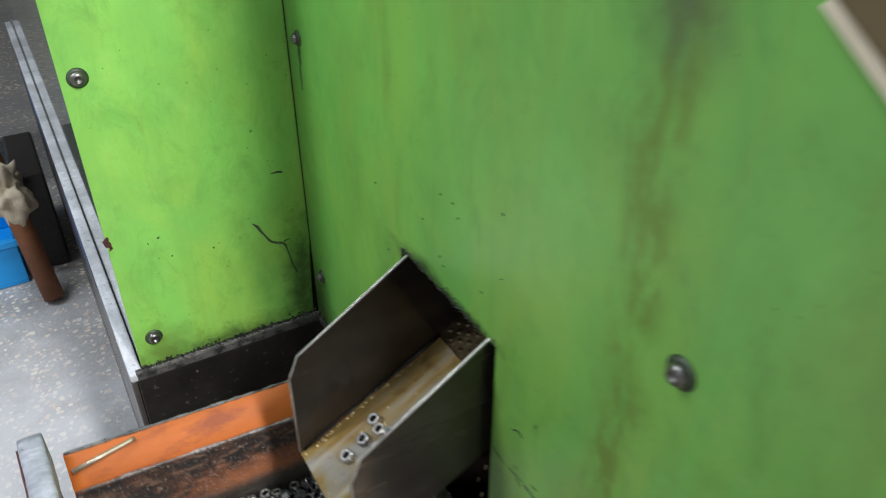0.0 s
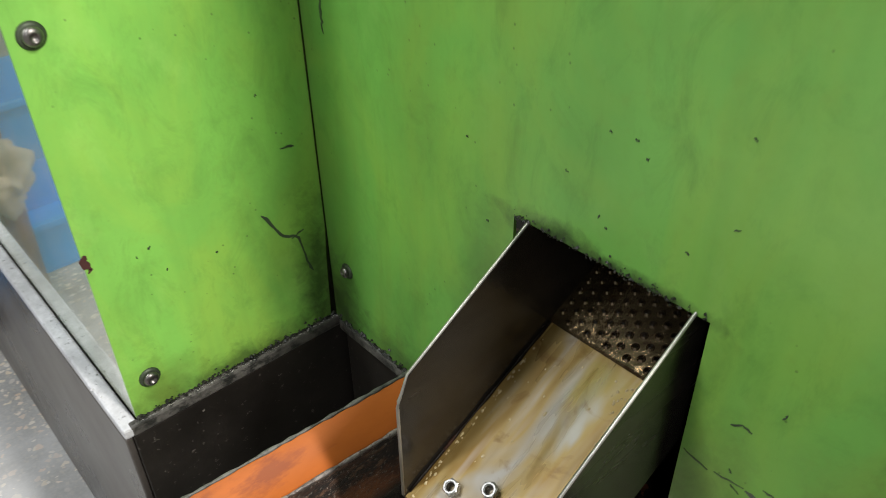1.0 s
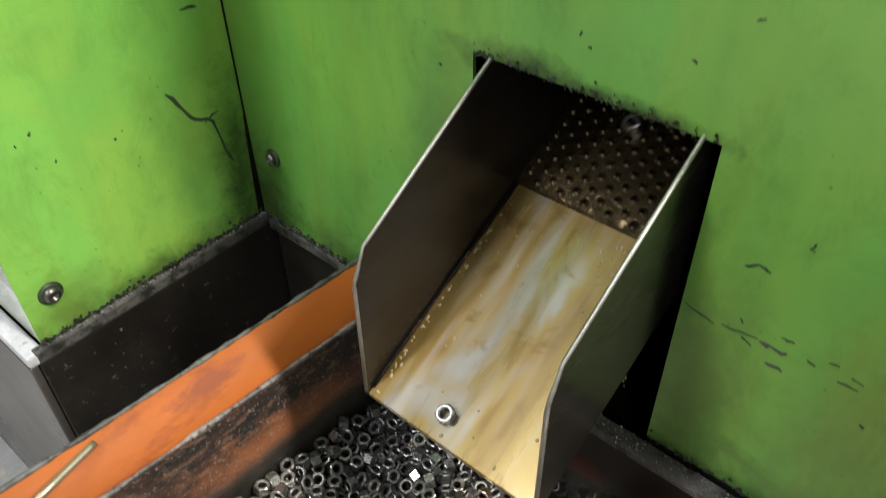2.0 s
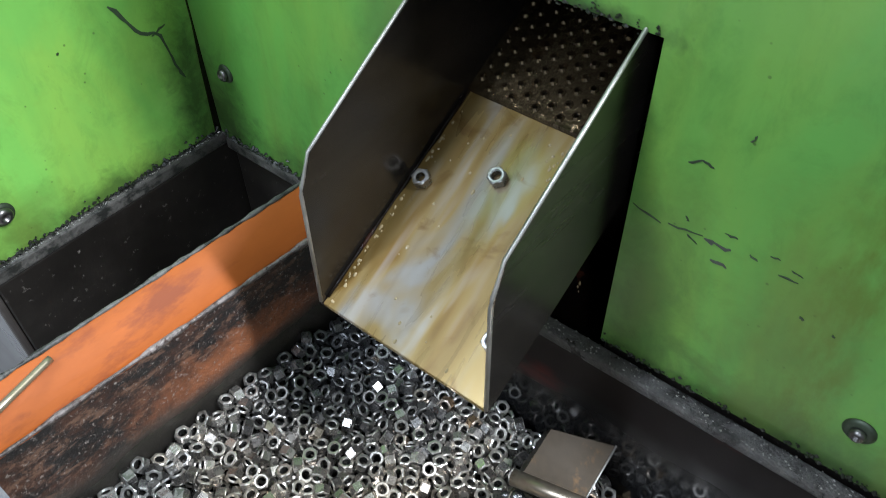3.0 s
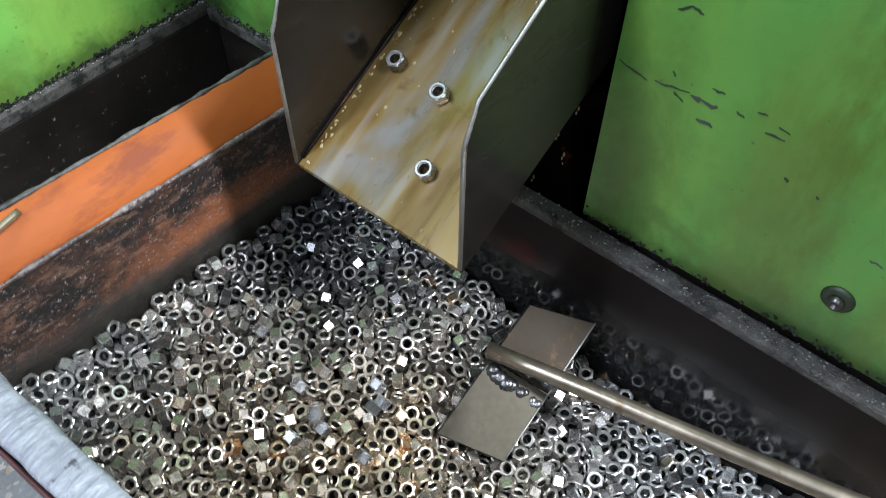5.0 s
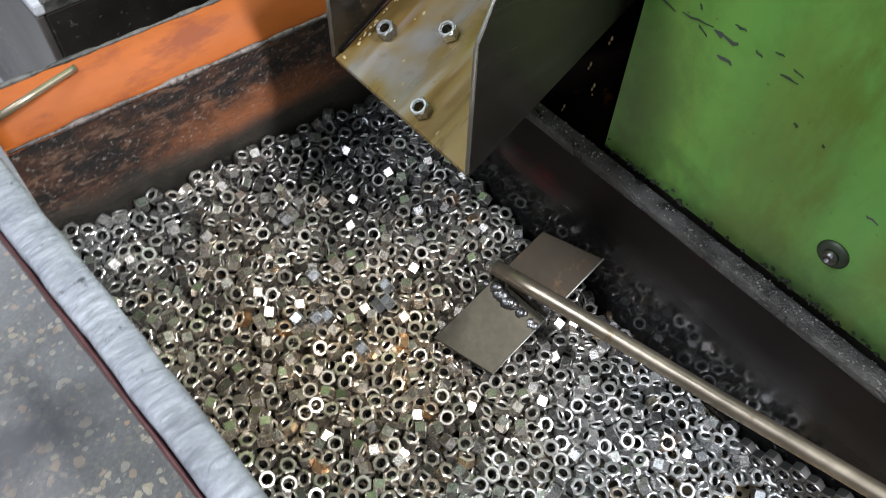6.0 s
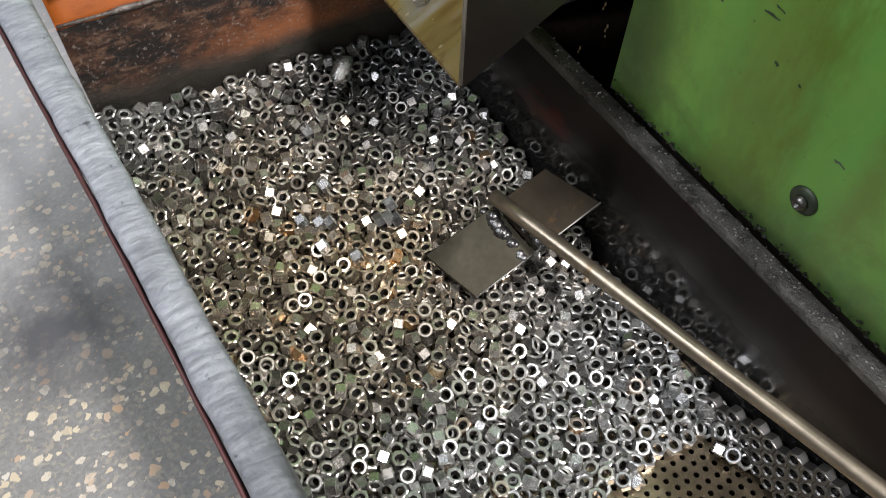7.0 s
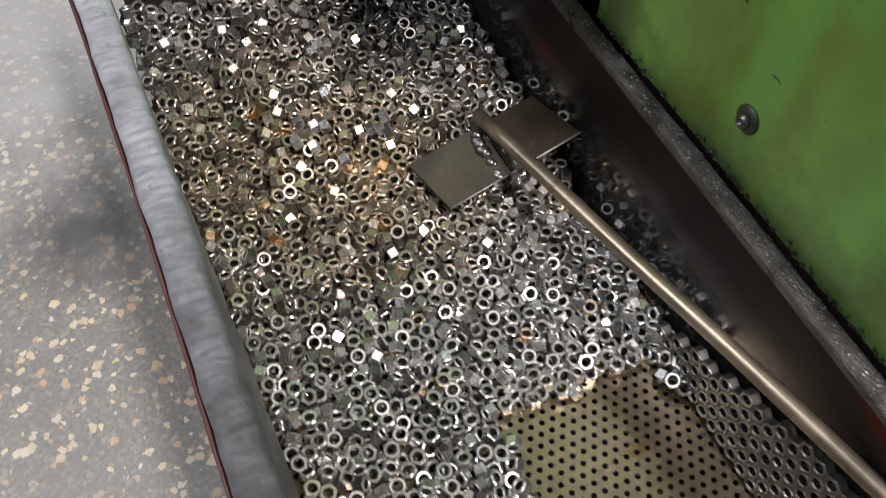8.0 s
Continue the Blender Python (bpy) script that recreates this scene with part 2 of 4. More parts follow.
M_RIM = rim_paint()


def rusty_wall():
    m, nt, b = material("rusty_tray_wall")
    v = coords(nt)
    n1, n2 = noise_of(nt, v, 300, 5, 0.75), noise_of(nt, coords(nt, (7, 7, 16)), 2.2, 8, 0.75)
    clump = noise_of(nt, coords(nt, (1, 1, 2.2)), 55, 6, 0.75, 0.3)
    col = mixed(nt, ramp(nt, n2, [(0.46, K), (0.62, W)]), (0.030, 0.026, 0.024), (0.13, 0.058, 0.034))
    col = mixed(nt, ramp(nt, clump, [(0.52, K), (0.61, (0.85, 0.85, 0.85))]), col, (0.25, 0.14, 0.09))
    col = soft_patch(nt, col, (-0.15, 0.715, 0.455), (0.13, 1, 0.040), (0.48, 0.17, 0.065), 0.85, 75.0)
    col = mixed(nt, ramp(nt, n1, [(0.58, K), (0.66, (0.9, 0.9, 0.9))]), col, (0.46, 0.40, 0.35))
    sep = nt.nodes.new("ShaderNodeSeparateXYZ")
    nt.links.new(v, sep.inputs[0])
    tide = nt.nodes.new("ShaderNodeMath")
    tide.operation = "MULTIPLY_ADD"
    nt.links.new(noise_of(nt, v, 20, 4), tide.inputs[0])
    tide.inputs[1].default_value = 0.03
    nt.links.new(sep.outputs[2], tide.inputs[2])
    rubbed = ramp(nt, tide.outputs[0], [(0.452, W), (0.47, K)])
    col = mixed(nt, rubbed, col, (0.15, 0.135, 0.115))
    nt.links.new(col, b.inputs["Base Color"])
    nt.links.new(mixed(nt, rubbed, (0.45, 0.45, 0.45), (0.26, 0.26, 0.26)), b.inputs["Roughness"])
    nt.links.new(mixed(nt, rubbed, (0.1, 0.1, 0.1), (0.85, 0.85, 0.85)), b.inputs["Metallic"])
    bump(nt, b, n1, 0.7, 0.003)
    return m


M_RUST = rusty_wall()


def oily_wall():
    """Brown-black steel, wet with oil along its foot where the nuts lie."""
    m, nt, b = material("oily_brown_steel")
    v = coords(nt)
    n2 = noise_of(nt, v, 7, 4, 0.6)
    col = mixed(nt, ramp(nt, n2, [(0.35, K), (0.7, W)]), (0.022, 0.017, 0.0155), (0.040, 0.032, 0.030))
    col = mixed(nt, ramp(nt, noise_of(nt, coords(nt, (1, 3, 8)), 2.4, 4), [(0.6, K), (0.72, W)]), col, (0.13, 0.022, 0.018))
    sep = nt.nodes.new("ShaderNodeSeparateXYZ")
    nt.links.new(v, sep.inputs[0])
    tide = nt.nodes.new("ShaderNodeMath")
    tide.operation = "MULTIPLY_ADD"
    nt.links.new(noise_of(nt, v, 16, 4), tide.inputs[0])
    tide.inputs[1].default_value = 0.03
    nt.links.new(sep.outputs[2], tide.inputs[2])
    wet = ramp(nt, tide.outputs[0], [(0.43, W), (0.47, K)])
    col = mixed(nt, wet, col, (0.075, 0.072, 0.07))
    nt.links.new(col, b.inputs["Base Color"])
    b.inputs["Metallic"].default_value = 0.8
    nt.links.new(mixed(nt, wet, (0.5, 0.5, 0.5), (0.09, 0.09, 0.09)), b.inputs["Roughness"])
    bump(nt, b, noise_of(nt, v, 40, 3), 0.02, 0.0006)
    return m


M_WALLIN = oily_wall()


def chute_floor_metal():
    m, nt, b = material("oil_stained_chute_floor")
    v = coords(nt, (4.0, 12, 4.0))
    n1 = noise_of(nt, v, 1.5, 3, 0.5, 0.9)
    n2 = noise_of(nt, coords(nt, (4, 34, 4)), 1.3, 3, 0.55, 0.5)
    n3 = noise_of(nt, coords(nt), 24, 5, 0.6, 1.2)
    wide = noise_of(nt, coords(nt, (9, 16, 9)), 1.2, 3, 0.5, 0.4)
    # gold and amber stains; the grey tones put the floor's wet sheen into the colour
    col = ramp(nt, n1, [(0.36, (0.12, 0.056, 0.010)), (0.44, (0.24, 0.14, 0.030)), (0.51, (0.32, 0.225, 0.082)), (0.59, (0.35, 0.32, 0.27)), (0.70, (0.39, 0.375, 0.355))])
    col = mixed(nt, ramp(nt, wide, [(0.44, K), (0.6, (0.75, 0.75, 0.75))]), col, (0.29, 0.20, 0.065))
    # pale haze streaks, sheen laid on as colour
    col = mixed(nt, ramp(nt, n2, [(0.58, K), (0.72, (0.28, 0.28, 0.28))]), col, (0.40, 0.40, 0.40))
    col = mixed(nt, ramp(nt, n3, [(0.57, K), (0.68, (0.6, 0.6, 0.6))]), col, (0.15, 0.075, 0.015))
    nt.links.new(col, b.inputs["Base Color"])
    b.inputs["Metallic"].default_value = 0.45
    nt.links.new(ramp(nt, n2, [(0.3, (0.2,) * 3), (0.7, (0.4,) * 3)]), b.inputs["Roughness"])
    b.inputs["Coat Weight"].default_value = 0.6
    b.inputs["Coat Roughness"].default_value = 0.07
    bump(nt, b, n3, 0.06, 0.001)
    return m


M_CHUTE = chute_floor_metal()
M_PERFDARK = plain("oily_dark_perforated_steel", (0.20, 0.145, 0.075), 0.14, 0.85, 110, 0.45, 0.6, 0.002, ((0.10, 0.05, 0.015), 30, 0.56))
M_PERFDARK.node_tree.nodes["Principled BSDF"].inputs["Coat Weight"].default_value = 1.0
M_PERFDARK.node_tree.nodes["Principled BSDF"].inputs["Coat Roughness"].default_value = 0.04
M_PERF = plain("brassy_perforated_steel", (0.38, 0.305, 0.205), 0.27, 0.95, 80, 0.35, 0.2, 0.0008, ((0.26, 0.16, 0.04), 18, 0.58))

M_OIL = plain("oil_drop", (0.42, 0.33, 0.18), 0.06, 0.0, 60, 0.2, 0.0)


def nut_metal(island, worn=False):
    m, nt, b = material(("nut_steel_pile" if island else "nut_steel") + ("_edge" if worn else ""))
    if island:
        rnd = nt.nodes.new("ShaderNodeNewGeometry").outputs["Random Per Island"]
    else:
        rnd = nt.nodes.new("ShaderNodeObjectInfo").outputs["Random"]
    col = ramp(nt, rnd, [(0.0, (0.17, 0.167, 0.162)), (0.35, (0.31, 0.305, 0.297)), (0.7, (0.60, 0.592, 0.58)), (0.95, (0.74, 0.732, 0.715)), (0.985, (0.62, 0.50, 0.34)), (1.0, (0.60, 0.36, 0.19))])
    n = noise_of(nt, coords(nt), 260, 3, 0.6)
    col = mixed(nt, ramp(nt, n, [(0.52, K), (0.75, (0.3, 0.3, 0.3))]), col, (0.22, 0.19, 0.15))
    # whitened for worn edges and for the light that end faces catch
    if worn:
        col = mixed(nt, 0.5, col, (0.92, 0.91, 0.88))
    if island:
        # a yellow film of old oil over the middle of the heap
        col = mixed(nt, 1.0, col, soft_patch(nt, (1.0, 1.0, 1.0), (-0.22, 0.53, 0.38), (0.27, 0.25, 1), (1.0, 0.80, 0.54), 0.72, 6.0), "MULTIPLY")
        # fresh dark oil where the chute drips, with the chute's shade put into the colour
        col = soft_patch(nt, col, (-0.085, 0.67, 0.41), (0.15, 0.16, 1), (0.10, 0.10, 0.105), 0.85, 18.0)
    nt.links.new(col, b.inputs["Base Color"])
    b.inputs["Metallic"].default_value = 0.88
    nt.links.new(ramp(nt, n, [(0.3, (0.28 if worn else 0.20,) * 3), (0.7, (0.42 if worn else 0.36,) * 3)]), b.inputs["Roughness"])
    return m


# thread bore darker than the nut: the shade of the deep hole as colour
M_THREAD = plain("shaded_nut_thread", (0.13, 0.125, 0.115), 0.25, 0.85, 900, 0.4, 0.3, 0.0004)
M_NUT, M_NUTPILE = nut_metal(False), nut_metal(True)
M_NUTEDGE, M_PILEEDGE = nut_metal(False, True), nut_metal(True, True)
# darker copy of the nut steel, with the shade beside the tray wall in it
M_NUT_SHADED = plain("shaded_nut_steel", (0.30, 0.29, 0.275), 0.34, 0.9, 300, 0.35, 0.1, 0.0004)


def terrazzo():
    m, nt, b = material("worn_terrazzo")
    v = coords(nt)
    big = node(nt, "ShaderNodeTexVoronoi", Scale=74.0, Randomness=1.0)
    big.inputs["Detail"].default_value = 0
    warp = nt.nodes.new("ShaderNodeTexNoise")
    warp.inputs["Scale"].default_value = 90
    mixv = nt.nodes.new("ShaderNodeVectorMath")
    mixv.operation = "MULTIPLY_ADD"
    nt.links.new(v, warp.inputs["Vector"])
    nt.links.new(warp.outputs["Color"], mixv.inputs[0])
    mixv.inputs[1].default_value = (0.016, 0.016, 0.0)
    nt.links.new(v, mixv.inputs[2])
    nt.links.new(mixv.outputs[0], big.inputs["Vector"])
    sep = nt.nodes.new("ShaderNodeSeparateColor")
    nt.links.new(big.outputs["Color"], sep.inputs[0])
    size = nt.nodes.new("ShaderNodeMath")
    size.operation = "MULTIPLY_ADD"
    nt.links.new(sep.outputs[1], size.inputs[0])
    size.inputs[1].default_value, size.inputs[2].default_value = 0.42, 0.07
    cmp_ = nt.nodes.new("ShaderNodeMath")
    cmp_.operation = "LESS_THAN"
    nt.links.new(big.outputs["Distance"], cmp_.inputs[0])
    nt.links.new(size.outputs[0], cmp_.inputs[1])
    chip = ramp(nt, sep.outputs[0], [(0.0, (0.80, 0.70, 0.52)), (0.3, (0.70, 0.58, 0.40)), (0.55, (0.76, 0.70, 0.60)), (0.75, (0.66, 0.44, 0.27)), (1.0, (0.52, 0.48, 0.42))])
    fine = noise_of(nt, v, 160, 4, 0.7)
    ground = mixed(nt, ramp(nt, fine, [(0.35, K), (0.7, W)]), (0.23, 0.222, 0.205), (0.36, 0.35, 0.33))
    col = mixed(nt, cmp_.outputs[0], ground, chip)
    grit = node(nt, "ShaderNodeTexVoronoi", Scale=230.0)
    nt.links.new(mixv.outputs[0], grit.inputs["Vector"])
    part_ = nt.nodes.new("ShaderNodeSeparateColor")
    nt.links.new(grit.outputs["Color"], part_.inputs[0])
    col = mixed(nt, ramp(nt, part_.outputs[0], [(0.84, K), (0.86, (0.45, 0.45, 0.45))]), col, (0.52, 0.45, 0.34))
    dirt = noise_of(nt, v, 4.2, 5, 0.6)
    col = mixed(nt, ramp(nt, dirt, [(0.49, K), (0.62, (0.45, 0.45, 0.45))]), col, (0.19, 0.185, 0.175))
    col = mixed(nt, ramp(nt, noise_of(nt, v, 1.5, 3), [(0.45, K), (0.7, (0.12, 0.12, 0.12))]), col, (0.5, 0.49, 0.48))
    # pale pool beyond the base: the floor's far sheen put into the colour
    col = soft_patch(nt, col, (-0.50, 1.40, 0), (0.65, 0.72, 1), (0.66, 0.66, 0.66), 0.72, 6.0)
    col = soft_patch(nt, col, (-0.50, 0.86, 0), (0.14, 0.15, 1), (0.12, 0.12, 0.125), 0.95, 14.0)
    nt.links.new(col, b.inputs["Base Color"])
    b.inputs["Roughness"].default_value = 0.33
    bump(nt, b, fine, 0.06, 0.001)
    return m


M_FLOOR = terrazzo()


# ---- building helpers ----
def thing(name, label="", category="", group="", kind=""):
    return tagged(new(name), label, category, group, kind)


def part(name, bm, mat, parent=None, label=""):
    me = bpy.data.meshes.new(name)
    bm.normal_update()
    bm.to_mesh(me)
    bm.free()
    me.materials.append(mat)
    ob = new(name, me)
    if parent is not None:
        ob.parent = parent
    return tagged(ob, label)


def solid(*boxes, bevel=0.0, seg=2):
    """One bmesh of boxes given as (x0, x1, y0, y1, z0, z1)."""
    bm = bmesh.new()
    for x0, x1, y0, y1, z0, z1 in boxes:
        vs = [bm.verts.new((x, y, z)) for x in (x0, x1) for y in (y0, y1) for z in (z0, z1)]
        for f in ((0, 1, 3, 2), (4, 6, 7, 5), (0, 4, 5, 1), (2, 3, 7, 6), (0, 2, 6, 4), (1, 5, 7, 3)):
            bm.faces.new([vs[i] for i in f])
    bmesh.ops.recalc_face_normals(bm, faces=bm.faces)
    if bevel:
        bmesh.ops.bevel(bm, geom=list(bm.edges), offset=bevel, segments=seg, affect="EDGES", profile=0.5)
    return bm


def prism(outline, axis, a, b, bevel=0.0, seg=2):
    """An outline of 2D points pushed along an axis from a to b (x: outline is y,z; y: x,z; z: x,y)."""
    bm = bmesh.new()
    put = {"x": lambda p, h: (h, p[0], p[1]), "y": lambda p, h: (p[0], h, p[1]), "z": lambda p, h: (p[0], p[1], h)}[axis]
    lo, hi = [bm.verts.new(put(p, a)) for p in outline], [bm.verts.new(put(p, b)) for p in outline]
    bm.faces.new(lo)
    bm.faces.new(list(reversed(hi)))
    for i in range(len(outline)):
        j = (i + 1) % len(outline)
        bm.faces.new((lo[i], hi[i], hi[j], lo[j]))
    bmesh.ops.recalc_face_normals(bm, faces=bm.faces)
    if bevel:
        bmesh.ops.bevel(bm, geom=list(bm.edges), offset=bevel, segments=seg, affect="EDGES", profile=0.5)
    return bm


def turned(profile, m=Matrix(), n=24):
    """A body turned round z from (radius, height) pairs."""
    bm = bmesh.new()
    rings = [[bm.verts.new(m @ Vector((r * math.cos(2 * math.pi * i / n), r * math.sin(2 * math.pi * i / n), z))) for i in range(n)] for r, z in profile]
    for a, b in zip(rings, rings[1:]):
        for i in range(n):
            bm.faces.new((a[i], a[(i + 1) % n], b[(i + 1) % n], b[i]))
    bm.faces.new(list(reversed(rings[0])))
    bm.faces.new(rings[-1])
    bmesh.ops.recalc_face_normals(bm, faces=bm.faces)
    for f in bm.faces:
        f.smooth = True
    return bm


def tube(points, radius, n=16, wobble=0.0, seed=0):
    """A round bar through points."""
    rnd = random.Random(seed)
    bm = bmesh.new()
    rings = []
    pts = [Vector(p) for p in points]
    for i, p in enumerate(pts):
        d = (pts[min(i + 1, len(pts) - 1)] - pts[max(i - 1, 0)]).normalized()
        u = d.cross(Vector((0.31, 0.17, 0.93))).normalized()
        w = d.cross(u)
        r = radius * (1 + wobble * (rnd.random() - 0.5))
        rings.append([bm.verts.new(p + r * (math.cos(2 * math.pi * k / n) * u + math.sin(2 * math.pi * k / n) * w)) for k in range(n)])
    for a, b in zip(rings, rings[1:]):
        for i in range(n):
            bm.faces.new((a[i], a[(i + 1) % n], b[(i + 1) % n], b[i]))
    bm.faces.new(list(reversed(rings[0])))
    bm.faces.new(rings[-1])
    bmesh.ops.recalc_face_normals(bm, faces=bm.faces)
    for f in bm.faces:
        f.smooth = len(f.verts) == 4
    return bm


def perforated(u0, u1, v0, v1, pitch, hole, thick, burr=0.0, zigzag=False):
    """A sheet with staggered round holes, flat in x,y, top at z 0."""
    bm = bmesh.new()
    rows = int((v1 - v0) / (pitch * 0.866))
    cols = int((u1 - u0) / pitch)
    dy, n = (v1 - v0) / rows, 12
    dx = (u1 - u0) / cols
    for r in range(rows):
        off = 0.5 * dx if r % 2 else 0.0
        for c in range(cols - (1 if r % 2 else 0)):
            cx, cy = u0 + (c + 0.5) * dx + off, v0 + (r + 0.5) * dy
            ring_t, ring_b, edge, ring_m = [], [], [], []
            for k in range(n):
                a = 2 * math.pi * (k + 0.5) / n
                s, t = math.cos(a), math.sin(a)
                f = min(0.5 * dx / max(abs(s), 1e-6), 0.5 * dy / max(abs(t), 1e-6))
                ring_t.append(bm.verts.new((cx + hole * s * (1.8 if burr else 1), cy + hole * t * (1.8 if burr else 1), 0)))
                if burr:
                    ring_m.append(bm.verts.new((cx + hole * s, cy + hole * t, burr)))
                ring_b.append(bm.verts.new((cx + hole * s, cy + hole * t, -thick)))
                edge.append((a, cx + f * s, cy + f * t))
            corners = [(cx + 0.5 * dx * i, cy + 0.5 * dy * j) for i, j in ((1, 1), (0, 1), (-1, 1), (-1, -1), (0, -1), (1, -1))]
            outer = [bm.verts.new((x, y, 0)) for _, x, y in edge]
            for k in range(n):
                j = (k + 1) % n
                a0, a1 = edge[k][0], edge[k][0] + 2 * math.pi / n
                extra = sorted((q for q in corners if a0 < math.atan2(q[1] - cy, q[0] - cx) % (2 * math.pi) < a1), key=lambda q: math.atan2(q[1] - cy, q[0] - cx) % (2 * math.pi))
                loop = [ring_t[k], outer[k]] + [bm.verts.new((*q, 0)) for q in extra] + [outer[j], ring_t[j]]
                bm.faces.new(loop)
                if burr:
                    bm.faces.new((ring_t[j], ring_m[j], ring_m[k], ring_t[k]))
                    bm.faces.new((ring_m[j], ring_b[j], ring_b[k], ring_m[k]))
                else:
                    bm.faces.new((ring_t[j], ring_b[j], ring_b[k], ring_t[k]))
        if r % 2:
            for x0, x1 in ((u0, u0 + 0.5 * dx), (u1 - 0.5 * dx, u1))[:1 if zigzag else 2]:
                y0, y1 = v0 + r * dy, v0 + (r + 1) * dy
                bm.faces.new([bm.verts.new(p) for p in ((x0, y0, 0), (x1, y0, 0), (x1, y1, 0), (x0, y1, 0))])
    bmesh.ops.remove_doubles(bm, verts=list(bm.verts), dist=1e-5)
    return bm


AF, NUT_H = 0.0118, 0.0085


def nut_rings():
    """Rings of a hexagon nut, turned round z, centred on its middle."""
    def hexa(a):
        q = (a + math.pi / 6) % (math.pi / 3) - math.pi / 6
        return AF / 2 / math.cos(q)
    h, n = NUT_H / 2, 12
    spec = [(0.0034, -h + 0.0012, 0), (0.0042, -h, 0), (AF / 2 * 0.93, -h, 0), (1.0, -h + 0.0009, 1), (1.0, h - 0.0009, 1), (AF / 2 * 0.93, h, 0), (0.0042, h, 0), (0.0034, h - 0.0012, 0)]
    verts, faces = [], []
    for r, z, is_hex in spec:
        for k in range(n):
            a = 2 * math.pi * k / n
            rr = hexa(a) if is_hex else r
            verts.append((rr * math.cos(a), rr * math.sin(a), z))
    for i in range(len(spec)):
        j = (i + 1) % len(spec)
        for k in range(n):
            l = (k + 1) % n
            faces.append((i * n + k, i * n + l, j * n + l, j * n + k))
    return np.array(verts), faces


NUT_V, NUT_F = nut_rings()
NUT_MESH = bpy.data.meshes.new("hex_nut")
NUT_MESH.from_pydata(NUT_V.tolist(), [], NUT_F)
NUT_MESH.materials.append(M_NUT)
NUT_MESH.materials.append(M_THREAD)
NUT_MESH.materials.append(M_NUTEDGE)
# slot 2 brightens chamfers and end faces, putting caught light into their colour
NUT_SLOTS = np.repeat(np.array((2, 2, 2, 0, 2, 2, 2, 1), dtype=np.int32), 12)
NUT_MESH.polygons.foreach_set("material_index", NUT_SLOTS)
SHADED_NUT_MESH = NUT_MESH.copy()
SHADED_NUT_MESH.materials[0] = M_NUT_SHADED
SHADED_NUT_MESH.materials[2] = M_NUT_SHADED


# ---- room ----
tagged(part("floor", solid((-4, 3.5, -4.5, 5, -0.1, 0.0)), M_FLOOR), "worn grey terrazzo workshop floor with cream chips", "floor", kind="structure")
for nm, bx in (("wall_west", (-4.2, -4, -4.5, 5, 0, 3.6)), ("wall_east", (3.5, 3.7, -4.5, 5, 0, 3.6)), ("wall_north", (-4.2, 3.7, 5, 5.2, 0, 3.6)), ("wall_south", (-4.2, 3.7, -4.7, -4.5, 0, 3.6))):
    tagged(part(nm, solid(bx), M_WALL), "plain grey painted workshop wall", "wall", kind="structure")
tagged(part("ceiling", solid((-4.2, 3.7, -4.7, 5.2, 3.6, 3.75)), M_CEIL), "plain grey workshop ceiling", "ceiling", kind="structure")


# ---- forming machine ----
machine = thing("forming_machine", "green painted forming machine with oil-stained panels on a black base", "machine")
PANEL_END, SLOT0, SLOT1, SLOT_TOP = 0.09, 0.477, 0.641, 0.751
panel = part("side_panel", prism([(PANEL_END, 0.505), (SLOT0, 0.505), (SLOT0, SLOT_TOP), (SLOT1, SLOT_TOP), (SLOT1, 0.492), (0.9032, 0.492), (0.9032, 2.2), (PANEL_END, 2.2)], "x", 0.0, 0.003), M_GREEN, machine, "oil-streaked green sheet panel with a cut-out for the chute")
part("column_face", solid((-0.235, -0.001, 0.905, 0.908, 0.497, 2.3)), M_GREEN_LIT, machine, "green column sheet, its stronger light put into the colour")
part("column_side", solid((-0.235, -0.232, 0.9082, 2.4, 0.497, 2.3)), M_SIDE, machine, "glossy pale green side sheet")
part("column_body", solid((-0.231, 0.6, 0.911, 2.4, 0.49, 2.29)), M_BLACK, machine)
part("machine_back", solid((0.34, 1.0, PANEL_END, 0.9, 0.0, 2.2)), M_DARK, machine)
part("machine_end", solid((0.004, 0.34, PANEL_END, PANEL_END + 0.01, 0.0, 2.2)), M_GREEN, machine)
part("machine_top", solid((0.004, 0.34, PANEL_END + 0.011, 0.9, 2.17, 2.2)), M_GREEN, machine)
part("base_front", solid((-0.2445, 0.02, 0.902, 1.0, 0.0, 0.481), bevel=0.002), M_BLACK, machine, "oily black base with specks of swarf")
part("base_ledge", solid((-0.2445, 0.02, 0.8995, 0.9085, 0.4815, 0.4955), bevel=0.0025), M_LEDGE2, machine, "dusty worn ledge under the column")
part("base_side", solid((-0.252, -0.2448, 0.902, 2.5, 0.0, 0.481), bevel=0.002), M_BASESIDE, machine, "worn grey side of the base")
part("side_ledge", solid((-0.252, -0.2355, 0.9, 2.5, 0.4815, 0.4945), bevel=0.003), M_LEDGE, machine, "scuffed pale ledge")
part("base_right", solid((0.006, 0.03, SLOT1, 0.898, 0.0, 0.488), bevel=0.002), M_BLACK, machine)
part("right_ledge", solid((-0.002, 0.0055, SLOT1 + 0.02, 0.898, 0.478, 0.491), bevel=0.002), M_LEDGE2, machine)
part("base_below_panel", solid((0.008, 0.03, PANEL_END, SLOT0, 0.0, 0.503), bevel=0.002), M_BLACK, machine)
part("sump_sill", solid((0.01, 0.30, SLOT0 + 0.001, SLOT1 - 0.001, 0.0, 0.44), bevel=0.004), M_DARK, machine, "oil-soaked dark sump below the chute")


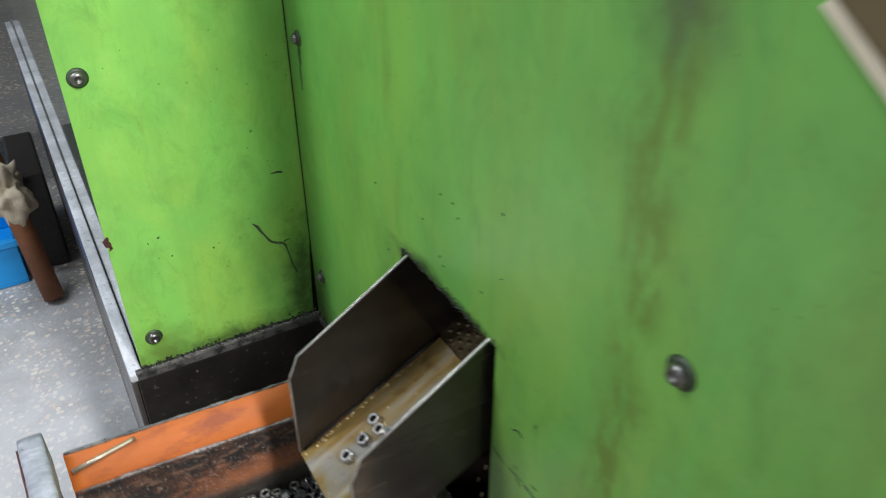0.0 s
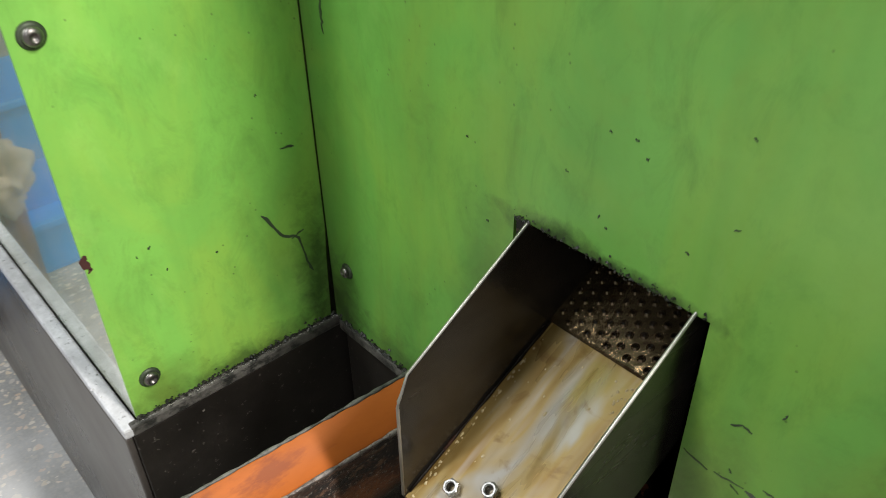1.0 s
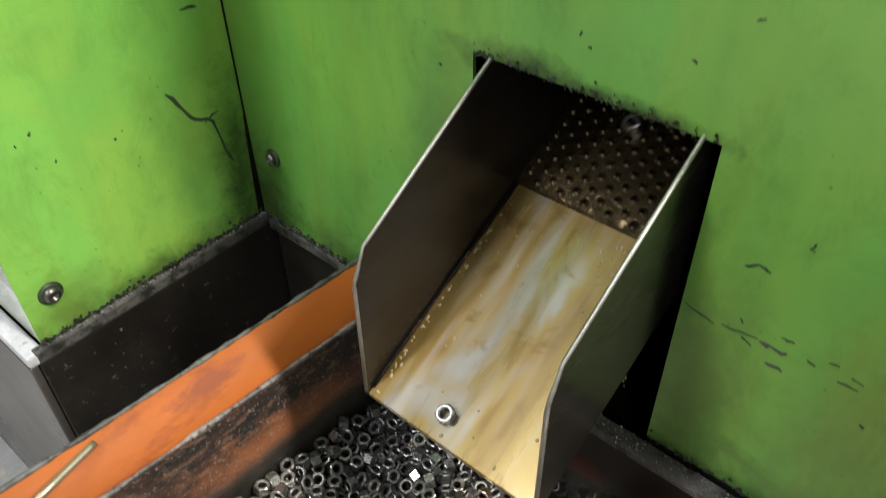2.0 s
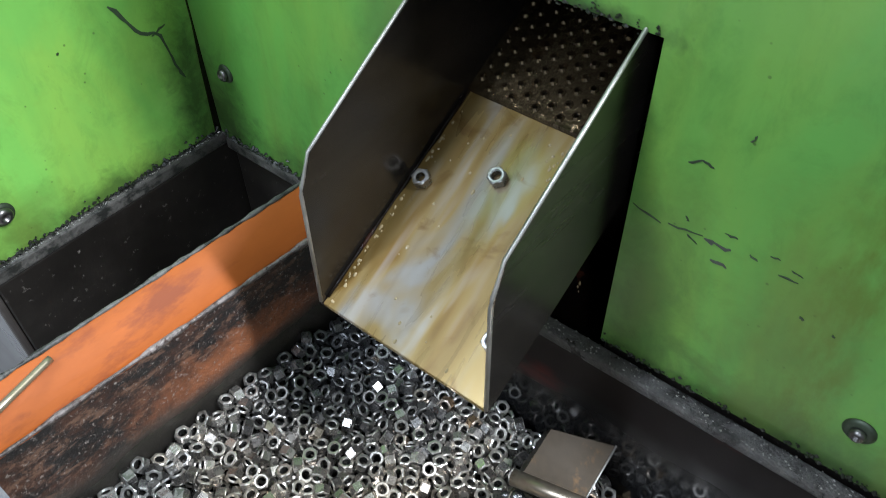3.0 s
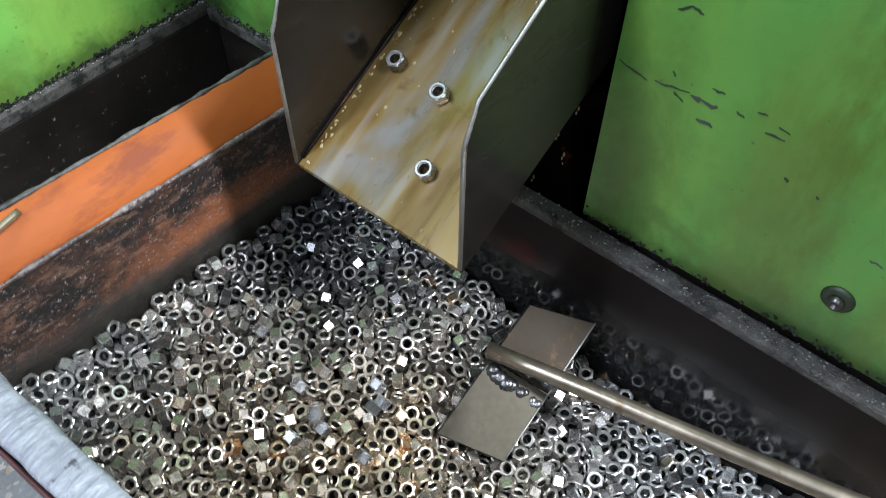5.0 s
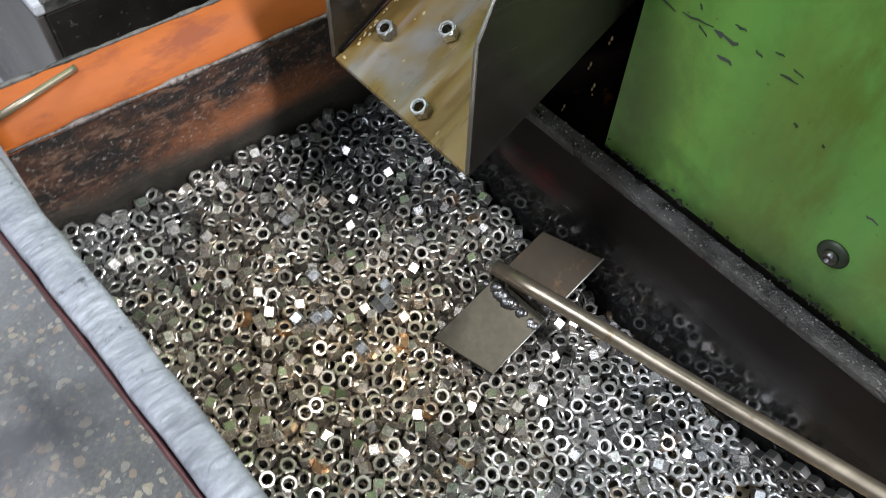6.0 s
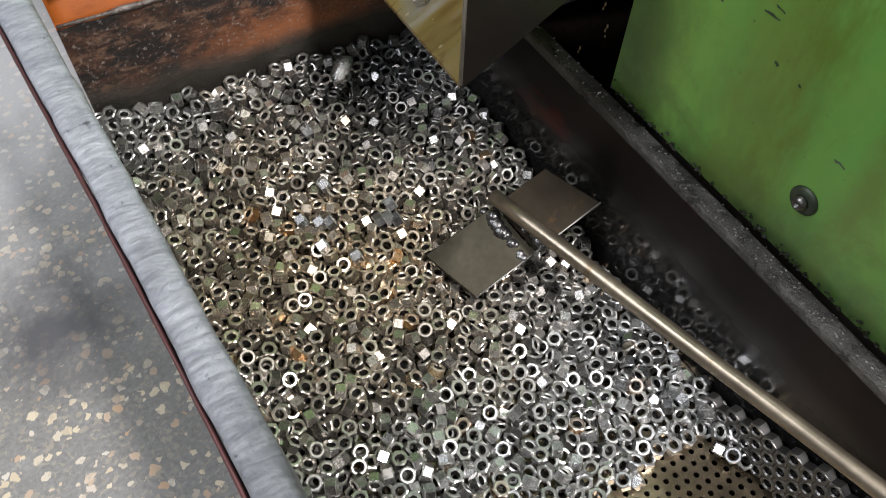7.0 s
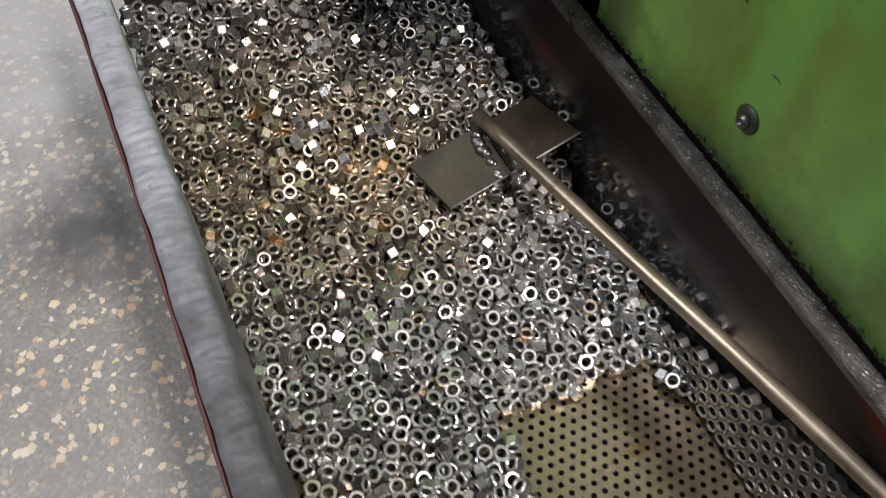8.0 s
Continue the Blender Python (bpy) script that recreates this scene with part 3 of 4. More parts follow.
def bolt(pos, normal, washer, head, parent):
    m = Matrix.Translation(pos) @ Vector(normal).to_track_quat("Z", "Y").to_matrix().to_4x4()
    w = part("washer", turned([(washer, 0.0), (washer, 0.0008), (washer * 0.8, 0.0024), (head * 0.9, 0.0026)], m), M_BOLTDARK, parent, "dished greasy washer")
    part("bolt_head", turned([(head, 0.0027), (head, 0.0042), (head * 0.8, 0.0064), (head * 0.5, 0.0072), (head * 0.45, 0.0072), (head * 0.4, 0.0045)], m), M_BOLT, w, "domed socket bolt head")


for y, z, w, h in ((0.308, 0.552, 0.0098, 0.005), (0.299, 0.867, 0.011, 0.0075), (0.872, 0.573, 0.009, 0.006), (0.869, 0.886, 0.009, 0.006)):
    bolt((0.0, y, z), (-1, 0, 0), w, h, machine)
for x, z in ((-0.212, 0.538), (-0.218, 0.873)):
    bolt((x, 0.905, z), (0, -1, 0), 0.0105, 0.0075, machine)


def mark(name, points, width, put, mat, parent, seed):
    """A thin ragged chip or scratch lying on a sheet; put() lays 2D points on it."""
    rnd = random.Random(seed)
    bm = bmesh.new()
    pts = []
    for (a0, b0), (a1, b1) in zip(points, points[1:]):
        for k in range(4):
            f = k / 4
            pts.append((a0 + (a1 - a0) * f + rnd.uniform(-1, 1) * width * 0.5, b0 + (b1 - b0) * f + rnd.uniform(-1, 1) * width * 0.5))
    pts.append(points[-1])
    left, right = [], []
    for i, (a, b) in enumerate(pts):
        p, q = pts[max(i - 1, 0)], pts[min(i + 1, len(pts) - 1)]
        d = Vector((q[0] - p[0], q[1] - p[1])).normalized()
        w = width * (0.25 + rnd.random()) * (0.35 if i in (0, len(pts) - 1) else 1.0) * 0.5
        left.append((a - d.y * w, b + d.x * w))
        right.append((a + d.y * w, b - d.x * w))
    top = [bm.verts.new(put(p, 0.0006)) for p in left + right[::-1]]
    bot = [bm.verts.new(put(p, 0.0)) for p in left + right[::-1]]
    n, m = len(top), len(left)
    for i in range(m - 1):
        bm.faces.new((top[i], top[i + 1], top[n - 2 - i], top[n - 1 - i]))
    for i in range(n):
        bm.faces.new((top[i], top[(i + 1) % n], bot[(i + 1) % n], bot[i]))
    bmesh.ops.recalc_face_normals(bm, faces=bm.faces)
    return part(name, bm, mat, parent)


on_panel = lambda p, h: (-h, p[0], p[1])
on_column = lambda p, h: (p[0], 0.905 - h, p[1])
SCRATCHES = [
    ((0.448, 0.685), (0.441, 0.690), (0.434, 0.688)), ((0.475, 0.640), (0.455, 0.635)), ((0.450, 0.637), (0.429, 0.640)),
    ((0.418, 0.649), (0.410, 0.649)), ((0.391, 0.648), (0.385, 0.648)), ((0.383, 0.637), (0.372, 0.638)), ((0.420, 0.712), (0.418, 0.717)),
    ((0.378, 0.645), (0.371, 0.643)), ((0.442, 0.648), (0.439, 0.646)), ((0.476, 0.819), (0.472, 0.821)),
    ((0.567, 0.784), (0.566, 0.787)), ((0.438, 0.636), (0.431, 0.632)), ((0.401, 0.642), (0.396, 0.640)),
]
for i, s in enumerate(SCRATCHES):
    mark("scratch", s, 0.0012, on_panel, M_SCRATCH, panel, i)
for i, (y, z, w) in enumerate(((0.420, 0.638, 0.008), (0.416, 0.625, 0.005), (0.302, 0.590, 0.004), (0.285, 0.66, 0.005))):
    mark("paint_chip", ((y - w, z), (y + w, z + w * 0.1)), w * 0.42, on_panel, M_CHIPGREY, panel, 40 + i)
for i, (y, z) in enumerate(((0.546, 0.848), (0.565, 0.847), (0.537, 0.839), (0.691, 0.797), (0.668, 0.733), (0.476, 0.875), (0.501, 0.790), (0.596, 0.807), (0.56, 0.779), (0.363, 0.614), (0.344, 0.613))):
    mark("speck", ((y - 0.0012, z), (y + 0.0012, z + 0.0008)), 0.0015, on_panel, M_SCRATCH, panel, 60 + i)
mark("crack", ((-0.069, 0.658), (-0.054, 0.629), (-0.034, 0.615), (-0.028, 0.590), (-0.021, 0.567)), 0.0030, on_column, M_SCRATCH, machine, 90)
mark("crack", ((-0.040, 0.618), (-0.026, 0.622)), 0.0022, on_column, M_SCRATCH, machine, 91)
mark("scratch", ((-0.039, 0.718), (-0.024, 0.716)), 0.0022, on_column, M_SCRATCH, machine, 92)
mark("paint_chip", ((-0.2345, 0.690), (-0.231, 0.682), (-0.2335, 0.672)), 0.006, on_column, M_RED, machine, 93)
for i, (x, z) in enumerate(((-0.180, 0.673), (-0.193, 0.668), (-0.17, 0.644), (-0.121, 0.639), (-0.056, 0.777))):
    mark("speck", ((x, z - 0.001), (x + 0.0008, z + 0.0014)), 0.0022, on_column, M_SCRATCH, machine, 94 + i)
# oil drips below the bolt
mark("drip", ((0.871, 0.878), (0.870, 0.862), (0.871, 0.842), (0.870, 0.828)), 0.0028, on_panel, M_SCRATCH, panel, 162)
mark("drip", ((0.866, 0.878), (0.866, 0.858)), 0.0016, on_panel, M_SCRATCH, panel, 163)
part("corner_gap", prism([(-0.007, 0.4925), (0.0, 0.4925), (0.0, 2.2), (-0.0004, 2.2), (-0.0007, 0.62), (-0.004, 0.57)], "y", 0.9034, 0.9047), M_DARK, machine, "dark oily gap in the corner")
tagged(part("guard_edge", prism([(0.266, 1.080), (0.270, 1.076), (0.15, 0.995), (0.146, 0.999)], "x", -0.0075, -0.0005, bevel=0.001), M_BEIGE, machine), "beige edge strip")
part("guard_sheet", prism([(0.266, 1.0805), (0.146, 0.9995), (0.146, 1.3), (0.266, 1.3)], "x", -0.005, -0.001), M_BROWN, machine, "brown guard sheet")

# ---- chute ----
CA = math.radians(28)
CX, CZ = -0.128, 0.556
slope = lambda x: CZ + (x - CX) * math.tan(CA)
chute = thing("chute", "open steel discharge chute, oily and gold-stained, through the panel", "chute")
Y0, Y1 = 0.489, 0.625
part("floor_plate", prism([(CX, CZ), (0.032, slope(0.032)), (0.032, slope(0.032) - 0.003), (CX, CZ - 0.003)], "y", Y0, Y1, bevel=0.0006), M_CHUTE, chute, "oil-stained golden steel floor")
pf = part("perforated_plate", perforated(0.0, 0.17, 0.0, Y1 - Y0, 0.0110, 0.0020, 0.0025, 0.0016), M_PERFDARK, chute, "dark oily perforated plate")
pf.matrix_local = Matrix.Translation((0.0325, Y0, slope(0.0325) + 0.0022)) @ Matrix.Rotation(-CA, 4, "Y")
part("step_edge", prism([(0.0318, slope(0.0318) + 0.0001), (0.0325, slope(0.0325) + 0.0026), (0.0345, slope(0.0345) + 0.0026), (0.0345, slope(0.0345) - 0.002)], "y", Y0, Y1), M_PERFDARK, chute)
part("under_tray", prism([(0.033, slope(0.033) - 0.012), (0.19, slope(0.19) - 0.012), (0.19, slope(0.19) - 0.016), (0.033, slope(0.033) - 0.016)], "y", Y0, Y1), M_DARK, chute)


def cheek(y_in, y_out):
    top = lambda x: 0.6725 + (x - CX) * 0.62
    arc = [(CX, CZ - 0.003), (CX, 0.652), (CX + 0.0012, 0.6585), (CX + 0.0045, 0.6645), (CX + 0.010, top(CX + 0.010)), (0.19, top(0.19)), (0.19, slope(0.19) - 0.02), (0.03, slope(0.03) - 0.004)]
    return prism(arc, "y", y_in, y_out, bevel=0.0007)


for a, b in ((Y0 - 0.003, Y0 - 0.0002), (Y1 + 0.0002, Y1 + 0.003)):
    ck = part("side_plate", cheek(a, b), M_STEEL, chute, "oily grey steel side plate")
    rim = []
    for x, z in ((CX, 0.557), (CX, 0.652), (CX + 0.0012, 0.6585), (CX + 0.0045, 0.6645), (CX + 0.010, 0.6787), (-0.05, 0.7209), (0.0, 0.7519), (0.05, 0.783)):
        rim.append((x, (a + b) / 2, z))
    part("bright_edge", tube(rim, 0.0014, 8, 0.25, 6), M_STEELEDGE, ck, "bright worn edge")
seam = [(CX + 0.004 + 0.012 * i, Y1 - 0.001, slope(CX + 0.004 + 0.012 * i) + 0.001) for i in range(14)]
part("weld_seam", tube(seam, 0.0015, 8, 0.9, 3), M_DARK, chute, "dark weld seam")


def oil_drops():
    """Small domes of oil along the seam, below the step and near the free end."""
    rnd = random.Random(31)
    bm = bmesh.new()
    for k in range(110):
        if k < 45:
            x, y = rnd.uniform(-0.126, 0.02), Y1 - 0.004 - abs(rnd.gauss(0, 0.0015))
        elif k < 80:
            x, y = 0.029 - abs(rnd.gauss(0, 0.022)), rnd.uniform(Y0 + 0.004, Y0 + 0.06)
        else:
            x, y = rnd.uniform(-0.126, 0.03), rnd.uniform(Y0 + 0.003, Y1 - 0.005)
        r = rnd.uniform(0.0005, 0.0013)
        m = Matrix.Translation((x, y, slope(x))) @ Matrix.Rotation(-CA, 4, "Y") @ Matrix.Diagonal((rnd.uniform(1, 1.8), 1, 1, 1))
        rings = [[bm.verts.new(m @ Vector((r * q * math.cos(a * 0.7854), r * q * math.sin(a * 0.7854), r * h))) for a in range(8)] for q, h in ((1, 0.02), (0.8, 0.4), (0.4, 0.62))]
        for a, b in zip(rings, rings[1:]):
            for i in range(8):
                bm.faces.new((a[i], a[(i + 1) % 8], b[(i + 1) % 8], b[i]))
        bm.faces.new(rings[-1])
    for f in bm.faces:
        f.smooth = True
    return bm


for x, y, z, n in ((0.012, 0.506, 0.535, 3), (0.012, 0.513, 0.550, 2), (0.010, 0.527, 0.500, 2), (0.012, 0.501, 0.580, 2)):
    for k in range(n):
        r = 0.0009 - 0.0002 * k
        m = Matrix.Translation((x, y + 0.0012 * (k % 2), z - 0.0045 * k))
        part("oil_drip", turned([(r * 0.4, -r * 2.0), (r, -r * 0.6), (r * 0.75, r * 0.8), (r * 0.2, r * 2.4)], m, 8), M_OIL, chute, "hanging drip of pale oil")
tagged(part("oil_drops", oil_drops(), M_OIL), "small wet drops of oil on the chute floor", "oil", kind="stuff")

# ---- collecting tray ----
tray = thing("collecting_tray", "deep steel collecting tray with worn orange lip and rusty walls", "tray")
XL, XR, YN, TB = -0.337, -0.013, -0.15, 0.347
part("right_wall", solid((XR, XR + 0.006, YN, 0.70, 0.30, 0.4905)), M_WALLIN, tray, "oily brown-black steel wall")
part("right_rim", solid((XR - 0.002, XR + 0.0125, YN, 0.70, 0.4907, 0.500), bevel=0.002), M_RIM2, tray, "gritty dark rim")
lw = prism([(-0.328, -0.15), (-0.336, 0.18), (-0.350, 0.50), (-0.358, 0.752), (-0.350, 0.752), (-0.342, 0.50), (-0.328, 0.18), (-0.320, -0.15)], "z", 0.28, 0.5445)
part("left_wall", lw, M_RUST, tray)
RIM_Y = (-0.15, 0.05, 0.18, 0.27, 0.38, 0.50, 0.65, 0.752)
RIM_IN = (-0.311, -0.316, -0.3205, -0.3245, -0.3305, -0.336, -0.342, -0.346)
RIM_OUT = (-0.337, -0.3415, -0.345, -0.3475, -0.3515, -0.3565, -0.365, -0.370)
rim_in = lambda y: float(np.interp(y, RIM_Y, RIM_IN))
rim_out = lambda y: float(np.interp(y, RIM_Y, RIM_OUT))


def rim_bar(inner, outer, z0, z1, rough, slant=0.0, n=90):
    """A bar along the bowed left side between two edges, its faces dented by hand work."""
    bm = bmesh.new()
    rings = []
    for i in range(n + 1):
        y = RIM_Y[0] + (RIM_Y[-1] - RIM_Y[0]) * i / n
        a, b = inner(y), outer(y)
        ring = []
        s = slant * max(0.0, min(1.0, (0.44 - y) / 0.2))
        for k, (f, z) in enumerate(((0.0, z0), (s * 0.8, z1 - 0.004), (0.06 + s, z1 - 0.001), (0.2 + s * 0.8, z1), (0.4 + s * 0.4, z1 + 0.0006), (0.6, z1 + 0.0006), (0.8, z1), (0.94, z1 - 0.001), (1.0, z1 - 0.004), (1.0, z0))):
            d = rough * noise.noise(Vector((k * 3.1, y * 55, z * 30)))
            ring.append(bm.verts.new((a + (b - a) * f + d, y, z + (d * 0.7 if 0 < f < 1 else 0))))
        rings.append(ring)
    for p, q in zip(rings, rings[1:]):
        for k in range(len(p)):
            bm.faces.new((p[k], q[k], q[(k + 1) % len(p)], p[(k + 1) % len(p)]))
    bm.faces.new(rings[0])
    bm.faces.new(rings[-1])
    bmesh.ops.recalc_face_normals(bm, faces=bm.faces)
    for f in bm.faces:
        f.smooth = len(f.verts) == 4 and f.normal.z > 0.15
    return bm


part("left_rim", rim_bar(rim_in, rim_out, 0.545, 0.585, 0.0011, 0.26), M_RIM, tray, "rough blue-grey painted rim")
part("red_strip", rim_bar(lambda y: rim_out(y) - 0.0003, lambda y: rim_out(y) - 0.0032, 0.52, 0.572, 0.0006), M_RED, tray, "dull red painted edge below the rim")
FY = lambda x: 0.722 - 0.055 * (x - XL)
part("far_wall", prism([(XL + 0.001, FY(XL)), (XR - 0.001, FY(XR)), (XR - 0.001, FY(XR) + 0.006), (XL + 0.001, FY(XL) + 0.006)], "z", 0.30, 0.516), M_RUST, tray, "black tray wall with rust patches")


def lip():
    bm = bmesh.new()
    n = 30
    prof = [(0.0, 0.5165), (0.0015, 0.5215), (0.026, 0.5475), (0.029, 0.548), (0.031, 0.545), (0.006, 0.5165)]
    rings = []
    rnd = random.Random(9)
    for i in range(n + 1):
        x = XL + 0.001 + (XR - XL - 0.002) * i / n
        j = 0.0012 * noise.noise(Vector((x * 25, 0, 0)))
        rings.append([bm.verts.new((x, FY(x) + d + (j if k in (2, 3) else 0), z)) for k, (d, z) in enumerate(prof)])
    for a, b in zip(rings, rings[1:]):
        for k in range(len(prof)):
            bm.faces.new((a[k], b[k], b[(k + 1) % len(prof)], a[(k + 1) % len(prof)]))
    bm.faces.new(rings[0])
    bm.faces.new(rings[-1])
    bmesh.ops.recalc_face_normals(bm, faces=bm.faces)
    for f in bm.faces:
        f.smooth = len(f.verts) == 4 and f.calc_center_median().z > 0.525
    return bm


part("orange_lip", lip(), M_ORANGE, tray, "sloping orange painted lip, worn at its edges")
back = [(XL + 0.002 + (XR - XL - 0.004) * i / 40, FY(XL + (XR - XL) * i / 40) + 0.0285, 0.5482) for i in range(41)]
part("back_edge", tube(back, 0.0017, 8, 0.9, 5), M_LEDGE2, tray, "dark grimy back edge of the lip")
edge = [(XL + 0.002 + (XR - XL - 0.004) * i / 40, FY(XL + (XR - XL) * i / 40) + 0.0005, 0.5185) for i in range(41)]
part("worn_edge", tube(edge, 0.0022, 8, 0.9, 4), M_BARE, tray, "bare worn metal edge")
part("near_wall", solid((XL - 0.001, XR, YN - 0.006, YN - 0.0005, 0.28, 0.5)), M_RUST, tray)
part("tray_bottom", solid((XL - 0.002, XR, YN, 0.705, 0.290, 0.30)), M_DARK, tray)
part("floor_sheet", solid((XL + 0.001, XR - 0.0005, 0.352, 0.70, TB - 0.003, TB)), M_PERFDARK, tray)
ps = part("perforated_sheet", perforated(XL + 0.001, XR - 0.0005, -0.10, 0.352, 0.0089, 0.0022, 0.002), M_PERF, tray, "brassy perforated bottom sheet")
ps.location = (0, 0, TB)

for i, (x, y) in enumerate(((XL + 0.02, YN + 0.03), (XL + 0.02, 0.66), (XR - 0.04, YN + 0.03), (XR - 0.04, 0.66))):
    part("leg", solid((x - 0.018, x + 0.018, y - 0.018, y + 0.018, 0.0, 0.289), bevel=0.002), M_BLACK, tray)

# ---- rake ----
rake = thing("nut_rake", "steel hand rake with welded rod, lying on the nuts", "rake")
RQ = [(-0.156, 0.482, 0.391), (-0.137, 0.434, 0.3785), (-0.0185, 0.439, 0.4198), (-0.0425, 0.4845, 0.4295)]


def rake_plate(a, b, c, d, thick, drop):
    """A bent plate a-b-c-d with a flange folded down along its far edge a-d."""
    bm = bmesh.new()
    a, b, c, d = (Vector(p) for p in (a, b, c, d))
    n = (b - a).cross(d - a).normalized()
    n = n if n.z > 0 else -n
    top = [bm.verts.new(p) for p in (a, b, c, d)]
    low = [bm.verts.new(p - n * thick) for p in (a, b, c, d)]
    bm.faces.new(top)
    bm.faces.new(low[::-1])
    for i in range(4):
        j = (i + 1) % 4
        bm.faces.new((top[i], low[i], low[j], top[j]))
    back = (a - b).normalized() * thick
    f = [a - back * 0.1, d - back * 0.1, d - back * 1.1, a - back * 1.1]
    ft = [bm.verts.new(p - n * thick * 0.9) for p in f]
    fb = [bm.verts.new(p - n * drop) for p in f]
    bm.faces.new(ft)
    bm.faces.new(fb[::-1])
    for i in range(4):
        j = (i + 1) % 4
        bm.faces.new((ft[i], fb[i], fb[j], ft[j]))
    bmesh.ops.recalc_face_normals(bm, faces=bm.faces)
    bmesh.ops.bevel(bm, geom=list(bm.edges), offset=0.0005, segments=1, affect="EDGES")
    return bm


ra, rb, rc, rd = (Vector(p) for p in RQ)
far_cut, near_cut = ra.lerp(rd, 0.575), rb.lerp(rc, 0.475)
gap = (rd - ra).normalized() * 0.0004
part("blade", rake_plate(ra, rb, near_cut - gap, far_cut - gap, 0.003, 0.028), M_RAKE, rake, "bent grey steel blade plate")
part("blade", rake_plate(far_cut + gap, near_cut + gap, rc, rd, 0.003, 0.028), M_RAKEBROWN, rake, "dark brown steel blade plate")
part("cut_edge", tube([rb, rb.lerp(near_cut, 0.5), near_cut], 0.0007, 6), M_STEELEDGE, rake, "bright cut edge")
part("cut_edge", tube([rc, rc.lerp(near_cut, 0.5), near_cut], 0.0008, 6), M_STEELEDGE, rake, "bright cut edge")
qa, qb, qc = (Vector(p) for p in RQ[:3])
qn = (qb - qa).cross(qc - qb).normalized()
qn = qn if qn.z > 0 else -qn
qs = (qc - qb).normalized() * 0.0025
end = bmesh.new()
ring = [[end.verts.new(p + o - qn * h) for p in (qa, qb) for o in (Vector(), qs)] for h in (0.0028, 0.022)]
order = (0, 1, 3, 2)
end.faces.new([ring[0][i] for i in order])
end.faces.new([ring[1][i] for i in order[::-1]])
for i in range(4):
    p, q = order[i], order[(i + 1) % 4]
    end.faces.new((ring[0][p], ring[1][p], ring[1][q], ring[0][q]))
bmesh.ops.recalc_face_normals(end, faces=end.faces)
part("end_flange", end, M_RAKE, rake, "short folded end of the blade")
A, B = Vector((-0.0905, 0.4865, 0.4215)), Vector((-0.0215, 0.122, 0.455))
rod_pts = [A + (B - A) * (f / 10) + Vector((0, 0, 0.0006 * math.sin(f))) for f in range(0, 16)]
part("rod", tube(rod_pts, 0.0064, 16), M_ROD, rake, "long round steel rod")
rw = random.Random(2)
for i in range(34):
    f = rw.uniform(0.0, 0.135)
    side = -1 if rw.random() < 0.72 else 1
    p = A + (B - A) * f + Vector((side * rw.uniform(0.0055, 0.0105), 0, 0))
    p.z = 0.4075 + (p.x + 0.085) * 0.335 + (p.y - 0.46) * 0.396 - 0.0045
    r = rw.uniform(0.0032, 0.0072)
    part("weld_blob", turned([(r * 0.5, -r * 0.6), (r, -r * 0.1), (r * 0.8, r * 0.5), (r * 0.3, r * 0.8)], Matrix.Translation(p) @ Euler((rw.uniform(-0.6, 0.6), rw.uniform(-0.6, 0.6), 0)).to_matrix().to_4x4(), 8), M_WELD, rake)

# ---- small bar on the lip ----
part_bar = part("thin_bar", tube([(-0.331, 0.7235, 0.5470), (-0.300, 0.7315, 0.5462), (-0.272, 0.7385, 0.5455), (-0.268, 0.7395, 0.5454)], 0.0027, 10), M_BRASSY)
tagged(part_bar, "pale brassy thin bar lying on the orange lip", "bar")

# ---- swarf and grime caught on the ledges ----
def crumbs(count, place, size, seed):
    """Uneven little lumps; place() gives the middle of each from a random source."""
    rnd = random.Random(seed)
    bm = bmesh.new()
    for _ in range(count):
        c = Vector(place(rnd))
        r = size * rnd.uniform(0.4, 1.4) ** 1.5
        lump = [bm.verts.new(c + Vector(d) * r * rnd.uniform(0.6, 1.3)) for d in ((1, 0, 0), (0, 1, 0), (-1, 0, 0), (0, -1, 0), (0, 0, 0.9), (0, 0, -0.7))]
        for i in range(4):
            bm.faces.new((lump[i], lump[(i + 1) % 4], lump[4]))
            bm.faces.new((lump[(i + 1) % 4], lump[i], lump[5]))
    return bm


def clot(rnd, lo, hi):
    """A value that gathers in clots along a stretch."""
    x = rnd.uniform(lo, hi)
    return min(hi, max(lo, round(x * 60) / 60 + rnd.gauss(0, 0.006)))


